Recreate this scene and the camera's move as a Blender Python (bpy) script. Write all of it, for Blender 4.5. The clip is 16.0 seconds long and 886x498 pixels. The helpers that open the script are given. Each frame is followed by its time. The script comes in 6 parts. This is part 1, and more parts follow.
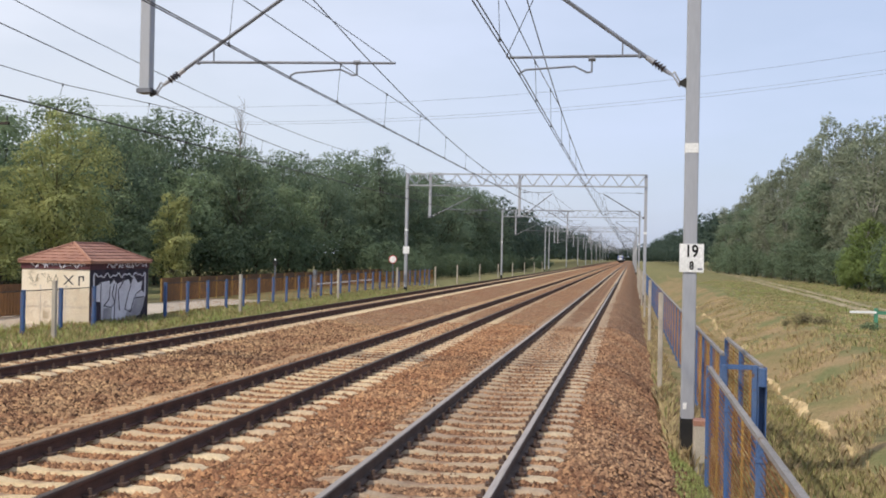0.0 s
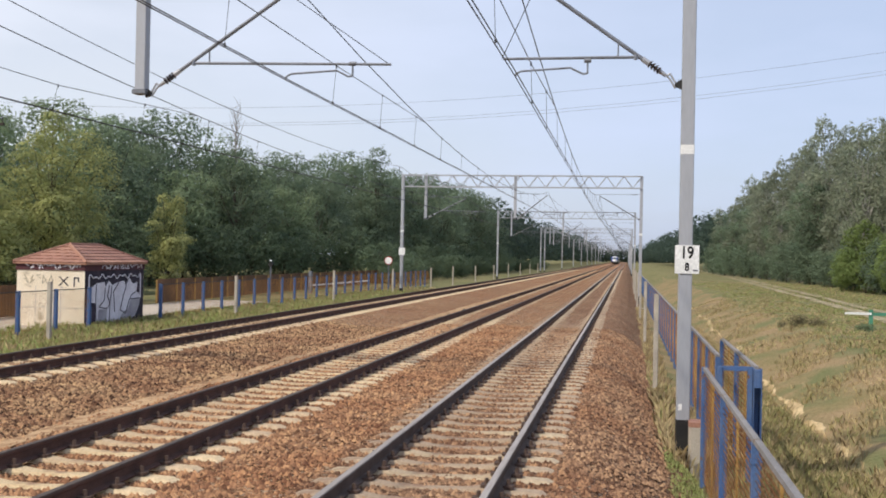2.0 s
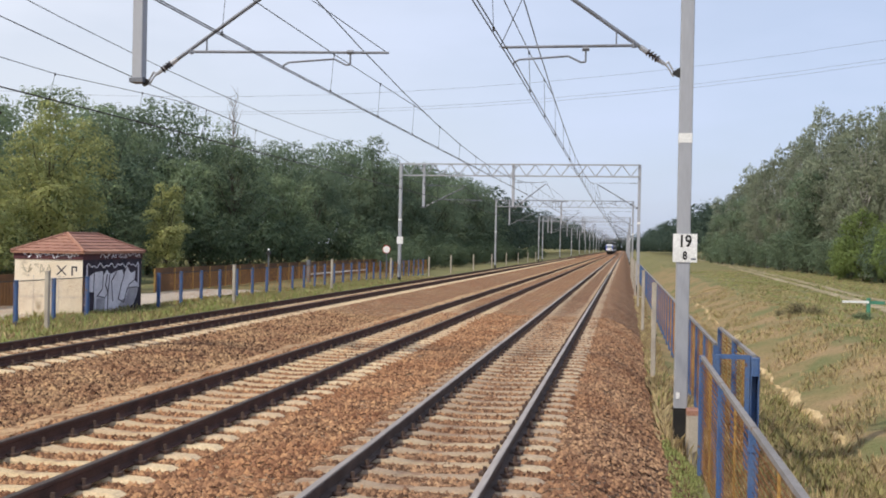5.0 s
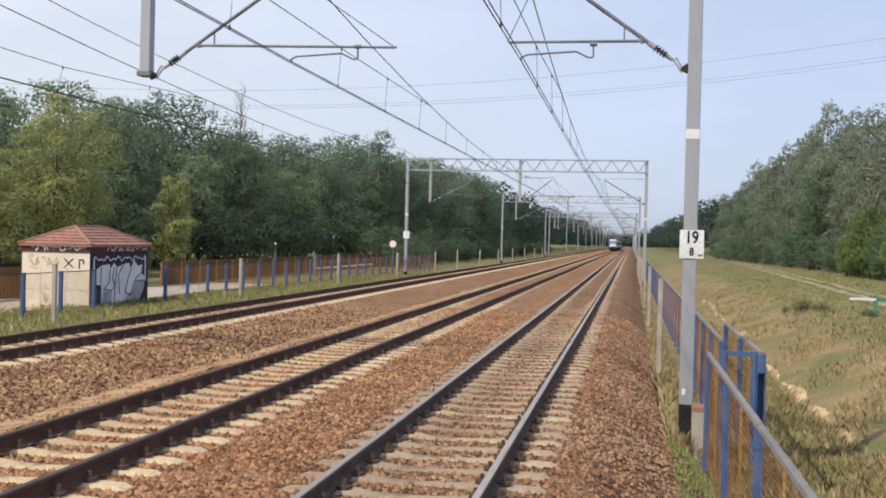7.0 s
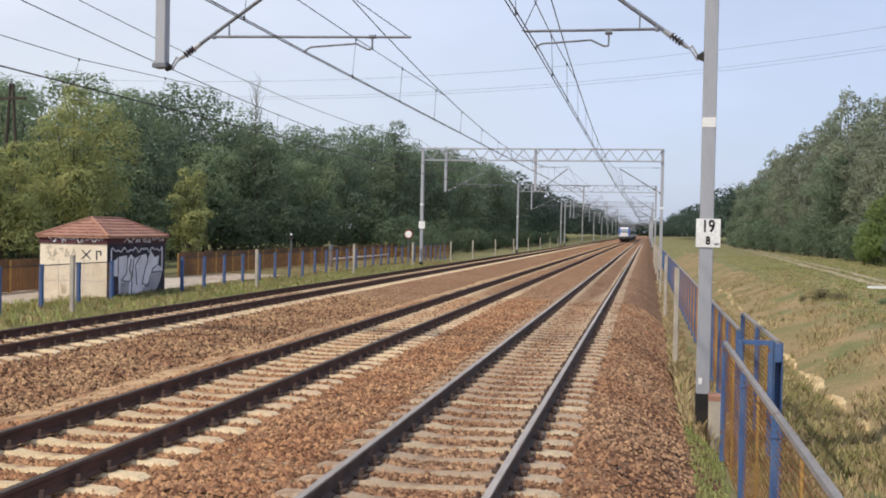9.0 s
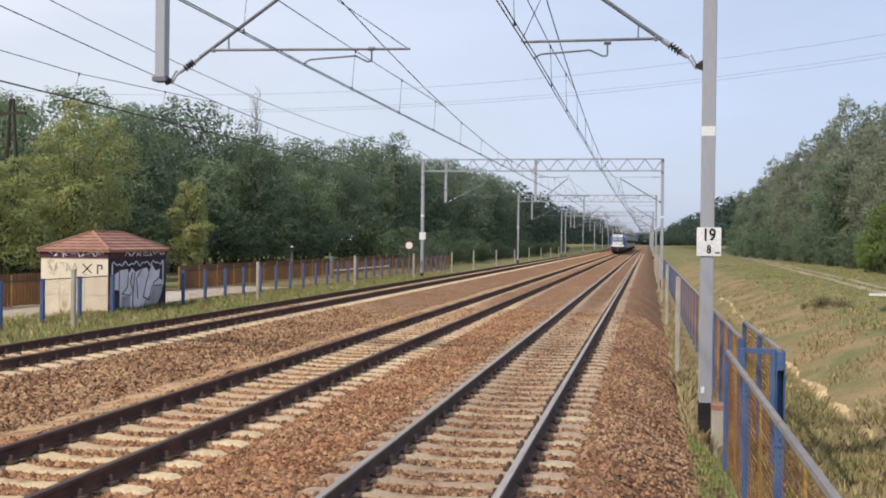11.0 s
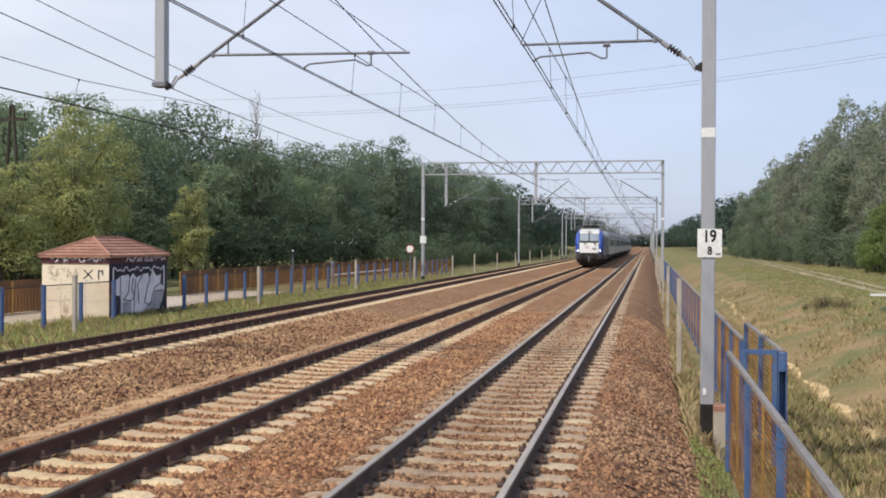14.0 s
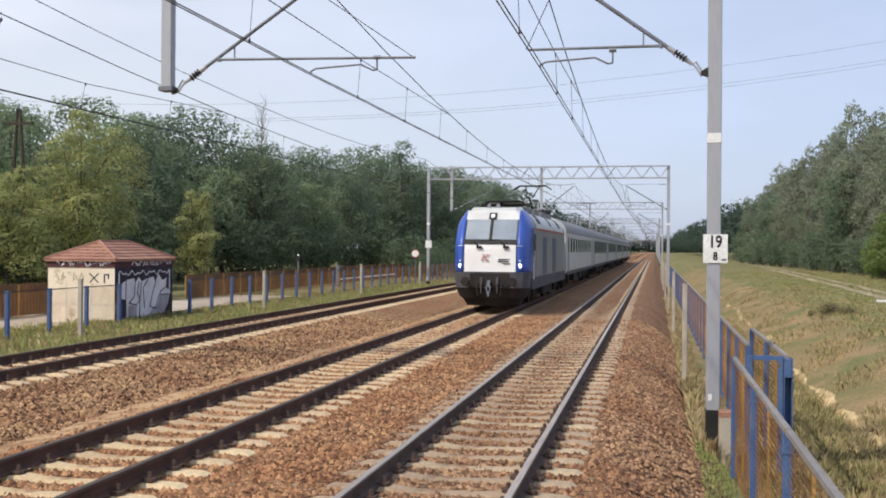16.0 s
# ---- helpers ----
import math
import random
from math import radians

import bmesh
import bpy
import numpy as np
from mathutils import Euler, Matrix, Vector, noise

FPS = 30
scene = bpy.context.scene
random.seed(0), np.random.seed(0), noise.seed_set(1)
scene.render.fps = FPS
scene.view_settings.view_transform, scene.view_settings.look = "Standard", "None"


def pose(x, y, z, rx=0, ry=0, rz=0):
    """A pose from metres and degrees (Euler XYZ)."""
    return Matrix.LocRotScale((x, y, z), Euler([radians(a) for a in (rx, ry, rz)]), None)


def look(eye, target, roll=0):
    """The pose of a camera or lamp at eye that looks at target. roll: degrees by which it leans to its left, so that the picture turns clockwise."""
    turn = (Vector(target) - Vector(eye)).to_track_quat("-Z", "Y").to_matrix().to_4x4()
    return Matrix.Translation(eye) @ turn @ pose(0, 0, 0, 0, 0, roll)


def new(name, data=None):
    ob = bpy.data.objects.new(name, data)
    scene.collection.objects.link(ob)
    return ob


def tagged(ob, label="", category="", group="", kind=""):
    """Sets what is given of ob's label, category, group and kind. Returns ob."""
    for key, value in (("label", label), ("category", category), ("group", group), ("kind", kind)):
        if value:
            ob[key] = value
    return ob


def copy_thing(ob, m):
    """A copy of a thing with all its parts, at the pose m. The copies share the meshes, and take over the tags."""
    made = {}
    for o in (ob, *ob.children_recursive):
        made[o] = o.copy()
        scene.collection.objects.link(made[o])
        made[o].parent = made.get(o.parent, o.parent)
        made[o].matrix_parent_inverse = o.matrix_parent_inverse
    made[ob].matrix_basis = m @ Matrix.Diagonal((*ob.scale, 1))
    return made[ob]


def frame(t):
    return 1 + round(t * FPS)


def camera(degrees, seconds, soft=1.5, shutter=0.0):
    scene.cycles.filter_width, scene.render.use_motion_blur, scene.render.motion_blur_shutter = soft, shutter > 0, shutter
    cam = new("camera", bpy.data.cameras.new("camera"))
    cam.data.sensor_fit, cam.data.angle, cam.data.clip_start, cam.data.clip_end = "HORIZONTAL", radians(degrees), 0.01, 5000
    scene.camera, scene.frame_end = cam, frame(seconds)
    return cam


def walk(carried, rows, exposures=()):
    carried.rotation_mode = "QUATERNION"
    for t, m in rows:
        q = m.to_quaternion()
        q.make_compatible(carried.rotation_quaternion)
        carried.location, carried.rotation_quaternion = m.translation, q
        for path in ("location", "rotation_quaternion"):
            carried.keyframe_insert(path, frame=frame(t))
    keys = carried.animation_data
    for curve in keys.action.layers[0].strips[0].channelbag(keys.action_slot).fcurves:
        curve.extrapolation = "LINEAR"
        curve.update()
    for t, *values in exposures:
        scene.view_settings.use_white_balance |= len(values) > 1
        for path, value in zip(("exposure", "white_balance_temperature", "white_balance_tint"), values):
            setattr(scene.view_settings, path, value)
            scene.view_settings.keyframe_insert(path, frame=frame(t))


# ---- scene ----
# ------------------------------------------------------------ camera
# z = 0 is the top of the rails, y runs along the railway, x to the right.
EYE = (0.0, 0.0, 2.25)
cam = camera(46.04, 16.0, soft=1.85)
# seconds, turn to the left, tilt up, lean
TURNS = [(0, 10.242, 0.330, 1.100), (0.5, 10.213, 0.464, 1.171), (1, 10.122, 0.522, 1.072), (1.5, 10.038, 0.470, 1.004),
         (2, 10.008, 0.403, 1.130), (2.5, 9.916, 0.034, 1.157), (3, 9.845, -0.210, 1.100), (3.5, 9.714, -0.137, 0.965),
         (4, 9.734, -0.163, 0.929), (6.5, 10.204, -0.319, 1.409), (7, 10.233, -0.497, 1.386), (7.5, 10.375, -0.611, 1.438),
         (8, 10.622, -0.888, 1.521), (8.5, 10.721, -1.100, 1.432), (9, 11.072, -1.068, 1.131), (11.5, 11.090, -0.305, 0.614),
         (12, 11.012, -0.161, 0.678), (12.5, 10.965, 0.015, 0.559), (13, 10.983, 0.049, 0.363), (13.5, 11.104, -0.126, 0.317),
         (14, 11.170, -0.286, 0.236), (14.5, 11.208, -0.160, 0.310), (15, 11.133, -0.086, 0.408), (15.5, 11.234, -0.123, 0.402),
         (16, 11.465, -0.028, 0.404)]


def aimed(yaw, pitch, roll):
    a, b = radians(yaw), radians(pitch)
    ahead = Vector((-math.sin(a) * math.cos(b), math.cos(a) * math.cos(b), math.sin(b)))
    return look(EYE, Vector(EYE) + ahead, roll)


walk(cam, [(t, aimed(*turn)) for t, *turn in TURNS])

# ------------------------------------------------------------ world and sun
SUN_DIR = Vector((-0.42, -0.54, 0.73)).normalized()
world = bpy.data.worlds.new("sky")
scene.world = world
world.use_nodes = True
nt = world.node_tree
nt.nodes.clear()
sky = nt.nodes.new("ShaderNodeTexSky")
sky.sky_type, sky.sun_disc = "NISHITA", False
sky.sun_elevation = math.asin(SUN_DIR.z)
sky.sun_rotation = math.atan2(SUN_DIR.x, SUN_DIR.y)
sky.air_density, sky.dust_density, sky.ozone_density, sky.altitude = 1.0, 2.5, 2.0, 100
tc = nt.nodes.new("ShaderNodeTexCoord")
mp = nt.nodes.new("ShaderNodeMapping")
mp.inputs["Scale"].default_value = (1.6, 1.6, 5.0)
cl = nt.nodes.new("ShaderNodeTexNoise")
cl.inputs["Scale"].default_value, cl.inputs["Detail"].default_value = 2.2, 5
cr = nt.nodes.new("ShaderNodeValToRGB")
cr.color_ramp.elements[0].position, cr.color_ramp.elements[1].position = 0.45, 0.75
cr.color_ramp.elements[0].color, cr.color_ramp.elements[1].color = (0.66, 0.66, 0.66, 1), (0.92, 0.92, 0.92, 1)
mx = nt.nodes.new("ShaderNodeMix")
mx.data_type = "RGBA"
# thin cloud, whiter and denser over the woodland, thinner and bluer over the meadow
sx_ = nt.nodes.new("ShaderNodeSeparateXYZ")
sm = nt.nodes.new("ShaderNodeMath")
sm.operation, sm.inputs[1].default_value = "MULTIPLY_ADD", 0.55
side = nt.nodes.new("ShaderNodeMapRange")
side.interpolation_type = "SMOOTHSTEP"
side.inputs["From Min"].default_value, side.inputs["From Max"].default_value = -0.42, 0.52
veil = nt.nodes.new("ShaderNodeMix")
veil.data_type = "RGBA"
veil.inputs["A"].default_value, veil.inputs["B"].default_value = (7.5, 7.75, 8.5, 1), (5.2, 5.95, 7.85, 1)
bg = nt.nodes.new("ShaderNodeBackground")
bg.inputs["Strength"].default_value = 0.129
wo = nt.nodes.new("ShaderNodeOutputWorld")
nt.links.new(tc.outputs["Generated"], mp.inputs["Vector"])
nt.links.new(tc.outputs["Generated"], sx_.inputs["Vector"])
nt.links.new(cl.outputs["Fac"], sm.inputs[0])
nt.links.new(sx_.outputs["X"], sm.inputs[2])
nt.links.new(sm.outputs[0], side.inputs["Value"])
nt.links.new(side.outputs["Result"], veil.inputs["Factor"])
nt.links.new(veil.outputs["Result"], mx.inputs["B"])
nt.links.new(mp.outputs["Vector"], cl.inputs["Vector"])
nt.links.new(cl.outputs["Fac"], cr.inputs["Fac"])
nt.links.new(cr.outputs["Color"], mx.inputs["Factor"])
nt.links.new(sky.outputs["Color"], mx.inputs["A"])
nt.links.new(mx.outputs["Result"], bg.inputs["Color"])
nt.links.new(bg.outputs["Background"], wo.inputs["Surface"])
sun = new("sun", bpy.data.lights.new("sun", "SUN"))
sun.data.energy, sun.data.angle, sun.data.color = 3.2, radians(0.9), (1.0, 0.92, 0.79)
sun.matrix_world = look((0, 0, 60), Vector((0, 0, 60)) - SUN_DIR)
scene.view_settings.exposure = 0.0


# ------------------------------------------------------------ materials
def mat(name, c1, c2=None, rough=0.8, metal=0.0, scale=3.0, fine=40.0, bump=0.2, dist=0.02, spots=None, vary=0.0, island=False,
        translucent=0.0, stretch=(1, 1, 1), spec=0.3, grain=0.18, each=0.0, hue=0.05):
    """A two-scale procedural surface: large stains from c1 to c2, a fine grain over them, and relief."""
    m = bpy.data.materials.new(name)
    m.use_nodes = True
    n, l = m.node_tree.nodes, m.node_tree.links
    b = n["Principled BSDF"]
    b.inputs["Roughness"].default_value, b.inputs["Metallic"].default_value = rough, metal
    b.inputs["Specular IOR Level"].default_value = spec
    c2 = c2 or tuple(c * 0.75 for c in c1)
    co = n.new("ShaderNodeTexCoord")
    ma = n.new("ShaderNodeMapping")
    ma.inputs["Scale"].default_value = stretch
    l.new(co.outputs["Object"], ma.inputs["Vector"])
    big = n.new("ShaderNodeTexNoise")
    big.inputs["Scale"].default_value, big.inputs["Detail"].default_value = scale, 4
    small = n.new("ShaderNodeTexNoise")
    small.inputs["Scale"].default_value, small.inputs["Detail"].default_value = fine, 3
    for q in (big, small):
        l.new(ma.outputs["Vector"], q.inputs["Vector"])
    ramp = n.new("ShaderNodeValToRGB")
    ramp.color_ramp.elements[0].position, ramp.color_ramp.elements[1].position = 0.38, 0.64
    ramp.color_ramp.elements[0].color, ramp.color_ramp.elements[1].color = (*c1, 1), (*c2, 1)
    l.new(big.outputs["Fac"], ramp.inputs["Fac"])
    hsv = n.new("ShaderNodeHueSaturation")
    l.new(ramp.outputs["Color"], hsv.inputs["Color"])
    val = n.new("ShaderNodeMapRange")
    val.inputs["From Min"].default_value, val.inputs["From Max"].default_value = 0.3, 0.7
    val.inputs["To Min"].default_value, val.inputs["To Max"].default_value = 1 - grain, 1 + grain
    l.new(small.outputs["Fac"], val.inputs["Value"])
    out = val.outputs["Result"]
    if vary:
        if island:
            rnd = n.new("ShaderNodeNewGeometry").outputs["Random Per Island"]
        else:
            rnd = n.new("ShaderNodeObjectInfo").outputs["Random"]
        mr = n.new("ShaderNodeMapRange")
        mr.inputs["To Min"].default_value, mr.inputs["To Max"].default_value = 1 - vary, 1 + vary
        l.new(rnd, mr.inputs["Value"])
        mu = n.new("ShaderNodeMath")
        mu.operation = "MULTIPLY"
        l.new(out, mu.inputs[0])
        l.new(mr.outputs["Result"], mu.inputs[1])
        out = mu.outputs[0]
        mh = n.new("ShaderNodeMapRange")
        mh.inputs["To Min"].default_value, mh.inputs["To Max"].default_value = 0.5 - vary * hue, 0.5 + vary * hue
        l.new(rnd, mh.inputs["Value"])
        l.new(mh.outputs["Result"], hsv.inputs["Hue"])
    if each:
        mo = n.new("ShaderNodeMapRange")
        mo.inputs["To Min"].default_value, mo.inputs["To Max"].default_value = 1 - each, 1 + each
        l.new(n.new("ShaderNodeObjectInfo").outputs["Random"], mo.inputs["Value"])
        m2 = n.new("ShaderNodeMath")
        m2.operation = "MULTIPLY"
        l.new(out, m2.inputs[0])
        l.new(mo.outputs["Result"], m2.inputs[1])
        out = m2.outputs[0]
    l.new(out, hsv.inputs["Value"])
    colour = hsv.outputs["Color"]
    if spots:
        c3, sc, lo, hi = spots
        sp = n.new("ShaderNodeTexNoise")
        sp.inputs["Scale"].default_value, sp.inputs["Detail"].default_value = sc, 6
        l.new(ma.outputs["Vector"], sp.inputs["Vector"])
        sr = n.new("ShaderNodeMapRange")
        sr.inputs["From Min"].default_value, sr.inputs["From Max"].default_value = lo, hi
        l.new(sp.outputs["Fac"], sr.inputs["Value"])
        mi = n.new("ShaderNodeMix")
        mi.data_type = "RGBA"
        mi.inputs["B"].default_value = (*c3, 1)
        l.new(sr.outputs["Result"], mi.inputs["Factor"])
        l.new(colour, mi.inputs["A"])
        colour = mi.outputs["Result"]
    l.new(colour, b.inputs["Base Color"])
    if bump:
        bp = n.new("ShaderNodeBump")
        bp.inputs["Strength"].default_value, bp.inputs["Distance"].default_value = bump, dist
        l.new(small.outputs["Fac"], bp.inputs["Height"])
        l.new(bp.outputs["Normal"], b.inputs["Normal"])
    if translucent:
        tr = n.new("ShaderNodeBsdfTranslucent")
        l.new(colour, tr.inputs["Color"])
        ms = n.new("ShaderNodeMixShader")
        ms.inputs["Fac"].default_value = translucent
        l.new(b.outputs["BSDF"], ms.inputs[1])
        l.new(tr.outputs["BSDF"], ms.inputs[2])
        l.new(ms.outputs["Shader"], n["Material Output"].inputs["Surface"])
    return m


def glow(name, c, strength):
    m = bpy.data.materials.new(name)
    m.use_nodes = True
    b = m.node_tree.nodes["Principled BSDF"]
    b.inputs["Base Color"].default_value = (*c, 1)
    b.inputs["Emission Color"].default_value = (*c, 1)
    b.inputs["Emission Strength"].default_value = strength
    return m


def ballast_mat(name, c1, c2, c3):
    """Crushed stone: cells of differing colour with relief."""
    m = mat(name, c1, c2, rough=0.95, scale=0.35, fine=30, bump=0.0, spec=0.1)
    n, l = m.node_tree.nodes, m.node_tree.links
    b = n["Principled BSDF"]
    old = b.inputs["Base Color"].links[0].from_socket
    co = n.new("ShaderNodeTexCoord")
    vo = n.new("ShaderNodeTexVoronoi")
    vo.inputs["Scale"].default_value = 19
    wn = n.new("ShaderNodeTexNoise")
    wn.inputs["Scale"].default_value = 22
    l.new(co.outputs["Object"], wn.inputs["Vector"])
    wa = n.new("ShaderNodeVectorMath")
    wa.operation = "MULTIPLY_ADD"
    wa.inputs[1].default_value = (0.09, 0.09, 0.09)
    l.new(wn.outputs["Color"], wa.inputs[0])
    l.new(co.outputs["Object"], wa.inputs[2])
    l.new(wa.outputs["Vector"], vo.inputs["Vector"])
    sep = n.new("ShaderNodeSeparateColor")
    l.new(vo.outputs["Color"], sep.inputs["Color"])
    mr = n.new("ShaderNodeMapRange")
    mr.inputs["To Min"].default_value, mr.inputs["To Max"].default_value = 0.4, 1.6
    l.new(sep.outputs[0], mr.inputs["Value"])
    mul = n.new("ShaderNodeVectorMath")
    mul.operation = "SCALE"
    l.new(old, mul.inputs[0])
    l.new(mr.outputs["Result"], mul.inputs["Scale"])
    mi = n.new("ShaderNodeMix")
    mi.data_type = "RGBA"
    mi.inputs["B"].default_value = (*c3, 1)
    gt = n.new("ShaderNodeMath")
    gt.operation = "GREATER_THAN"
    gt.inputs[1].default_value = 0.86
    l.new(sep.outputs[1], gt.inputs[0])
    l.new(gt.outputs[0], mi.inputs["Factor"])
    l.new(mul.outputs["Vector"], mi.inputs["A"])
    l.new(mi.outputs["Result"], b.inputs["Base Color"])
    bp = n.new("ShaderNodeBump")
    bp.inputs["Strength"].default_value, bp.inputs["Distance"].default_value = 1.0, 0.05
    bp.invert = True
    l.new(vo.outputs["Distance"], bp.inputs["Height"])
    l.new(bp.outputs["Normal"], b.inputs["Normal"])
    return m


M_BALLAST = ballast_mat("ballast", (0.276, 0.136, 0.072), (0.322, 0.186, 0.100), (0.42, 0.31, 0.21))
M_BALLAST_STAINED = ballast_mat("stained_ballast", (0.232, 0.123, 0.071), (0.275, 0.163, 0.097), (0.33, 0.24, 0.165))
M_STAINSTONE = mat("stained_ballast_stone", (0.238, 0.126, 0.073), (0.302, 0.182, 0.110), rough=0.95, scale=0.5, fine=60, vary=0.66, island=True, spec=0.1, hue=0.014)
M_GREYSTONE = mat("greyer_ballast_stone", (0.230, 0.124, 0.072), (0.300, 0.183, 0.104), rough=0.95, scale=0.7, fine=60, vary=0.85, island=True, spec=0.1, hue=0.014)
M_STONE = mat("ballast_stone", (0.272, 0.133, 0.072), (0.336, 0.190, 0.106), rough=0.95, scale=0.5, fine=60, vary=0.66, island=True, spec=0.1, hue=0.014)
M_GRASS = mat("grass_ground", (0.215, 0.190, 0.092), (0.145, 0.152, 0.065), rough=1, scale=0.25, fine=9, bump=0.7, dist=0.12, spots=((0.27, 0.215, 0.12), 0.9, 0.55, 0.72), spec=0.1)
M_BANK = mat("dry_bank", (0.30, 0.215, 0.12), (0.215, 0.175, 0.085), rough=1, scale=0.6, fine=8, bump=0.7, dist=0.1, spots=((0.15, 0.155, 0.068), 0.45, 0.5, 0.66), spec=0.1)
M_GRIT = mat("tan_grit", (0.47, 0.32, 0.185), (0.36, 0.23, 0.13), rough=1, scale=1.6, fine=22, bump=0.6, dist=0.04, spots=((0.27, 0.16, 0.09), 4, 0.52, 0.62), spec=0.1)
M_SAND = mat("pale_sand", (0.62, 0.48, 0.28), (0.45, 0.33, 0.18), rough=1, scale=1.2, fine=9, bump=0.6, dist=0.08, spots=((0.27, 0.21, 0.11), 2.2, 0.55, 0.65), spec=0.1)
M_PATH = mat("sandy_path", (0.42, 0.35, 0.25), (0.28, 0.23, 0.14), rough=1, scale=0.9, fine=12, bump=0.5, dist=0.05, spots=((0.14, 0.14, 0.05), 1.4, 0.52, 0.6), spec=0.1)
M_ROAD = mat("pale_paving", (0.47, 0.40, 0.32), (0.39, 0.33, 0.26), rough=0.95, scale=0.4, fine=14, bump=0.3)
M_BLADE = mat("grass_blades", (0.31, 0.37, 0.13), (0.40, 0.40, 0.17), rough=0.9, scale=0.5, fine=5, bump=0, vary=0.35, island=True, translucent=0.45)
M_OLIVEBLADE = mat("olive_grass_blades", (0.345, 0.325, 0.145), (0.42, 0.37, 0.18), rough=0.9, scale=0.6, fine=5, bump=0, vary=0.3, island=True, translucent=0.45)
M_DRYBLADE = mat("dry_grass_blades", (0.56, 0.44, 0.26), (0.45, 0.36, 0.195), rough=0.9, scale=0.6, fine=5, bump=0, vary=0.3, island=True, translucent=0.4)
M_SLEEPER = mat("sleeper_concrete", (0.57, 0.44, 0.285), (0.46, 0.335, 0.20), rough=0.95, scale=2, fine=35, vary=0.12, spots=((0.30, 0.19, 0.12), 3.5, 0.56, 0.7))
M_SLEEPER_STAINED = mat("stained_sleeper_concrete", (0.44, 0.345, 0.24), (0.34, 0.25, 0.165), rough=0.95, scale=2, fine=35, vary=0.14, spots=((0.25, 0.155, 0.10), 3.5, 0.54, 0.68))
M_RAILSIDE = mat("rail_rust", (0.115, 0.060, 0.045), (0.075, 0.042, 0.033), rough=0.85, scale=3, fine=60, metal=0.1)
M_RAILWORN = mat("rail_worn_side", (0.115, 0.082, 0.068), (0.08, 0.056, 0.045), rough=0.85, scale=3, fine=60, metal=0.15)
M_RAILTOP = mat("rail_polished", (0.39, 0.345, 0.315), (0.30, 0.265, 0.24), rough=0.62, metal=0.15, scale=1, fine=30, bump=0.05, stretch=(1, 0.05, 1))
M_RAILTOP2 = mat("rail_dull_top", (0.10, 0.075, 0.06), (0.07, 0.055, 0.045), rough=0.6, metal=0.4, scale=1, fine=30, bump=0.05)
M_CLIP = mat("fastening_iron", (0.11, 0.072, 0.056), (0.075, 0.05, 0.04), rough=0.8, metal=0.2, scale=8, fine=80)
M_GALV = mat("galvanised_steel", (0.41, 0.42, 0.45), (0.36, 0.37, 0.40), rough=0.55, metal=0.3, scale=0.8, fine=30, bump=0.04, stretch=(1, 1, 0.2), grain=0.05)
M_GALVD = mat("weathered_steel", (0.215, 0.23, 0.265), (0.155, 0.162, 0.18), rough=0.6, metal=0.4, scale=2, fine=40, bump=0.1)
M_WHITE = mat("white_paint", (0.80, 0.80, 0.79), (0.72, 0.72, 0.70), rough=0.5, scale=2, fine=40, bump=0.05)
M_BLACK = mat("black_paint", (0.016, 0.016, 0.017), (0.03, 0.028, 0.026), rough=0.6, scale=3, fine=40, bump=0.1)
M_WIRE = mat("copper_wire_dark", (0.055, 0.055, 0.06), (0.04, 0.04, 0.045), rough=0.5, metal=0.5, bump=0)
M_INSUL = mat("brown_insulator", (0.045, 0.035, 0.035), (0.03, 0.025, 0.028), rough=0.3, bump=0)
M_CONC = mat("weathered_concrete", (0.45, 0.40, 0.33), (0.34, 0.30, 0.25), rough=0.95, scale=1.5, fine=45, bump=0.25)
M_BLUE = mat("blue_fence_paint", (0.055, 0.115, 0.27), (0.085, 0.135, 0.25), rough=0.6, scale=2.5, fine=40, bump=0.1, spots=((0.16, 0.085, 0.045), 6, 0.62, 0.7))
M_CAP = mat("grey_rail_cap", (0.27, 0.25, 0.24), (0.21, 0.195, 0.185), rough=0.75, scale=2, fine=40, bump=0.1, spots=((0.2, 0.12, 0.07), 5, 0.62, 0.72))
M_MESH = mat("rusty_mesh_wire", (0.42, 0.20, 0.062), (0.25, 0.11, 0.045), rough=0.8, scale=1.5, fine=30, bump=0, spots=((0.16, 0.08, 0.04), 2.5, 0.55, 0.68))
M_RUSTP = mat("rusty_panel", (0.155, 0.085, 0.045), (0.10, 0.058, 0.034), rough=0.9, scale=1.0, fine=20, bump=0.15, stretch=(1, 1, 0.3))
M_YELLOW = mat("yellow_post_paint", (0.46, 0.28, 0.085), (0.33, 0.19, 0.065), rough=0.7, scale=2, fine=30, bump=0.1)
M_PLASTER = mat("cream_plaster", (0.82, 0.72, 0.57), (0.74, 0.62, 0.46), rough=0.9, scale=0.8, fine=30, bump=0.15, spots=((0.42, 0.34, 0.24), 1.6, 0.6, 0.72))
M_FAINT = mat("faint_spray_paint", (0.50, 0.44, 0.34), (0.60, 0.52, 0.39), rough=0.9, scale=6, fine=30, bump=0.1)
M_MAROON = mat("maroon_band", (0.10, 0.035, 0.04), (0.07, 0.03, 0.035), rough=0.8, scale=2, fine=30, bump=0.1)
M_GREYMURAL = mat("grey_spray_paint", (0.40, 0.38, 0.40), (0.30, 0.28, 0.31), rough=0.8, scale=1.2, fine=20, bump=0.1)
M_DARKMURAL = mat("dark_spray_paint", (0.022, 0.020, 0.032), (0.05, 0.035, 0.05), rough=0.8, scale=1.5, fine=20, bump=0.1)
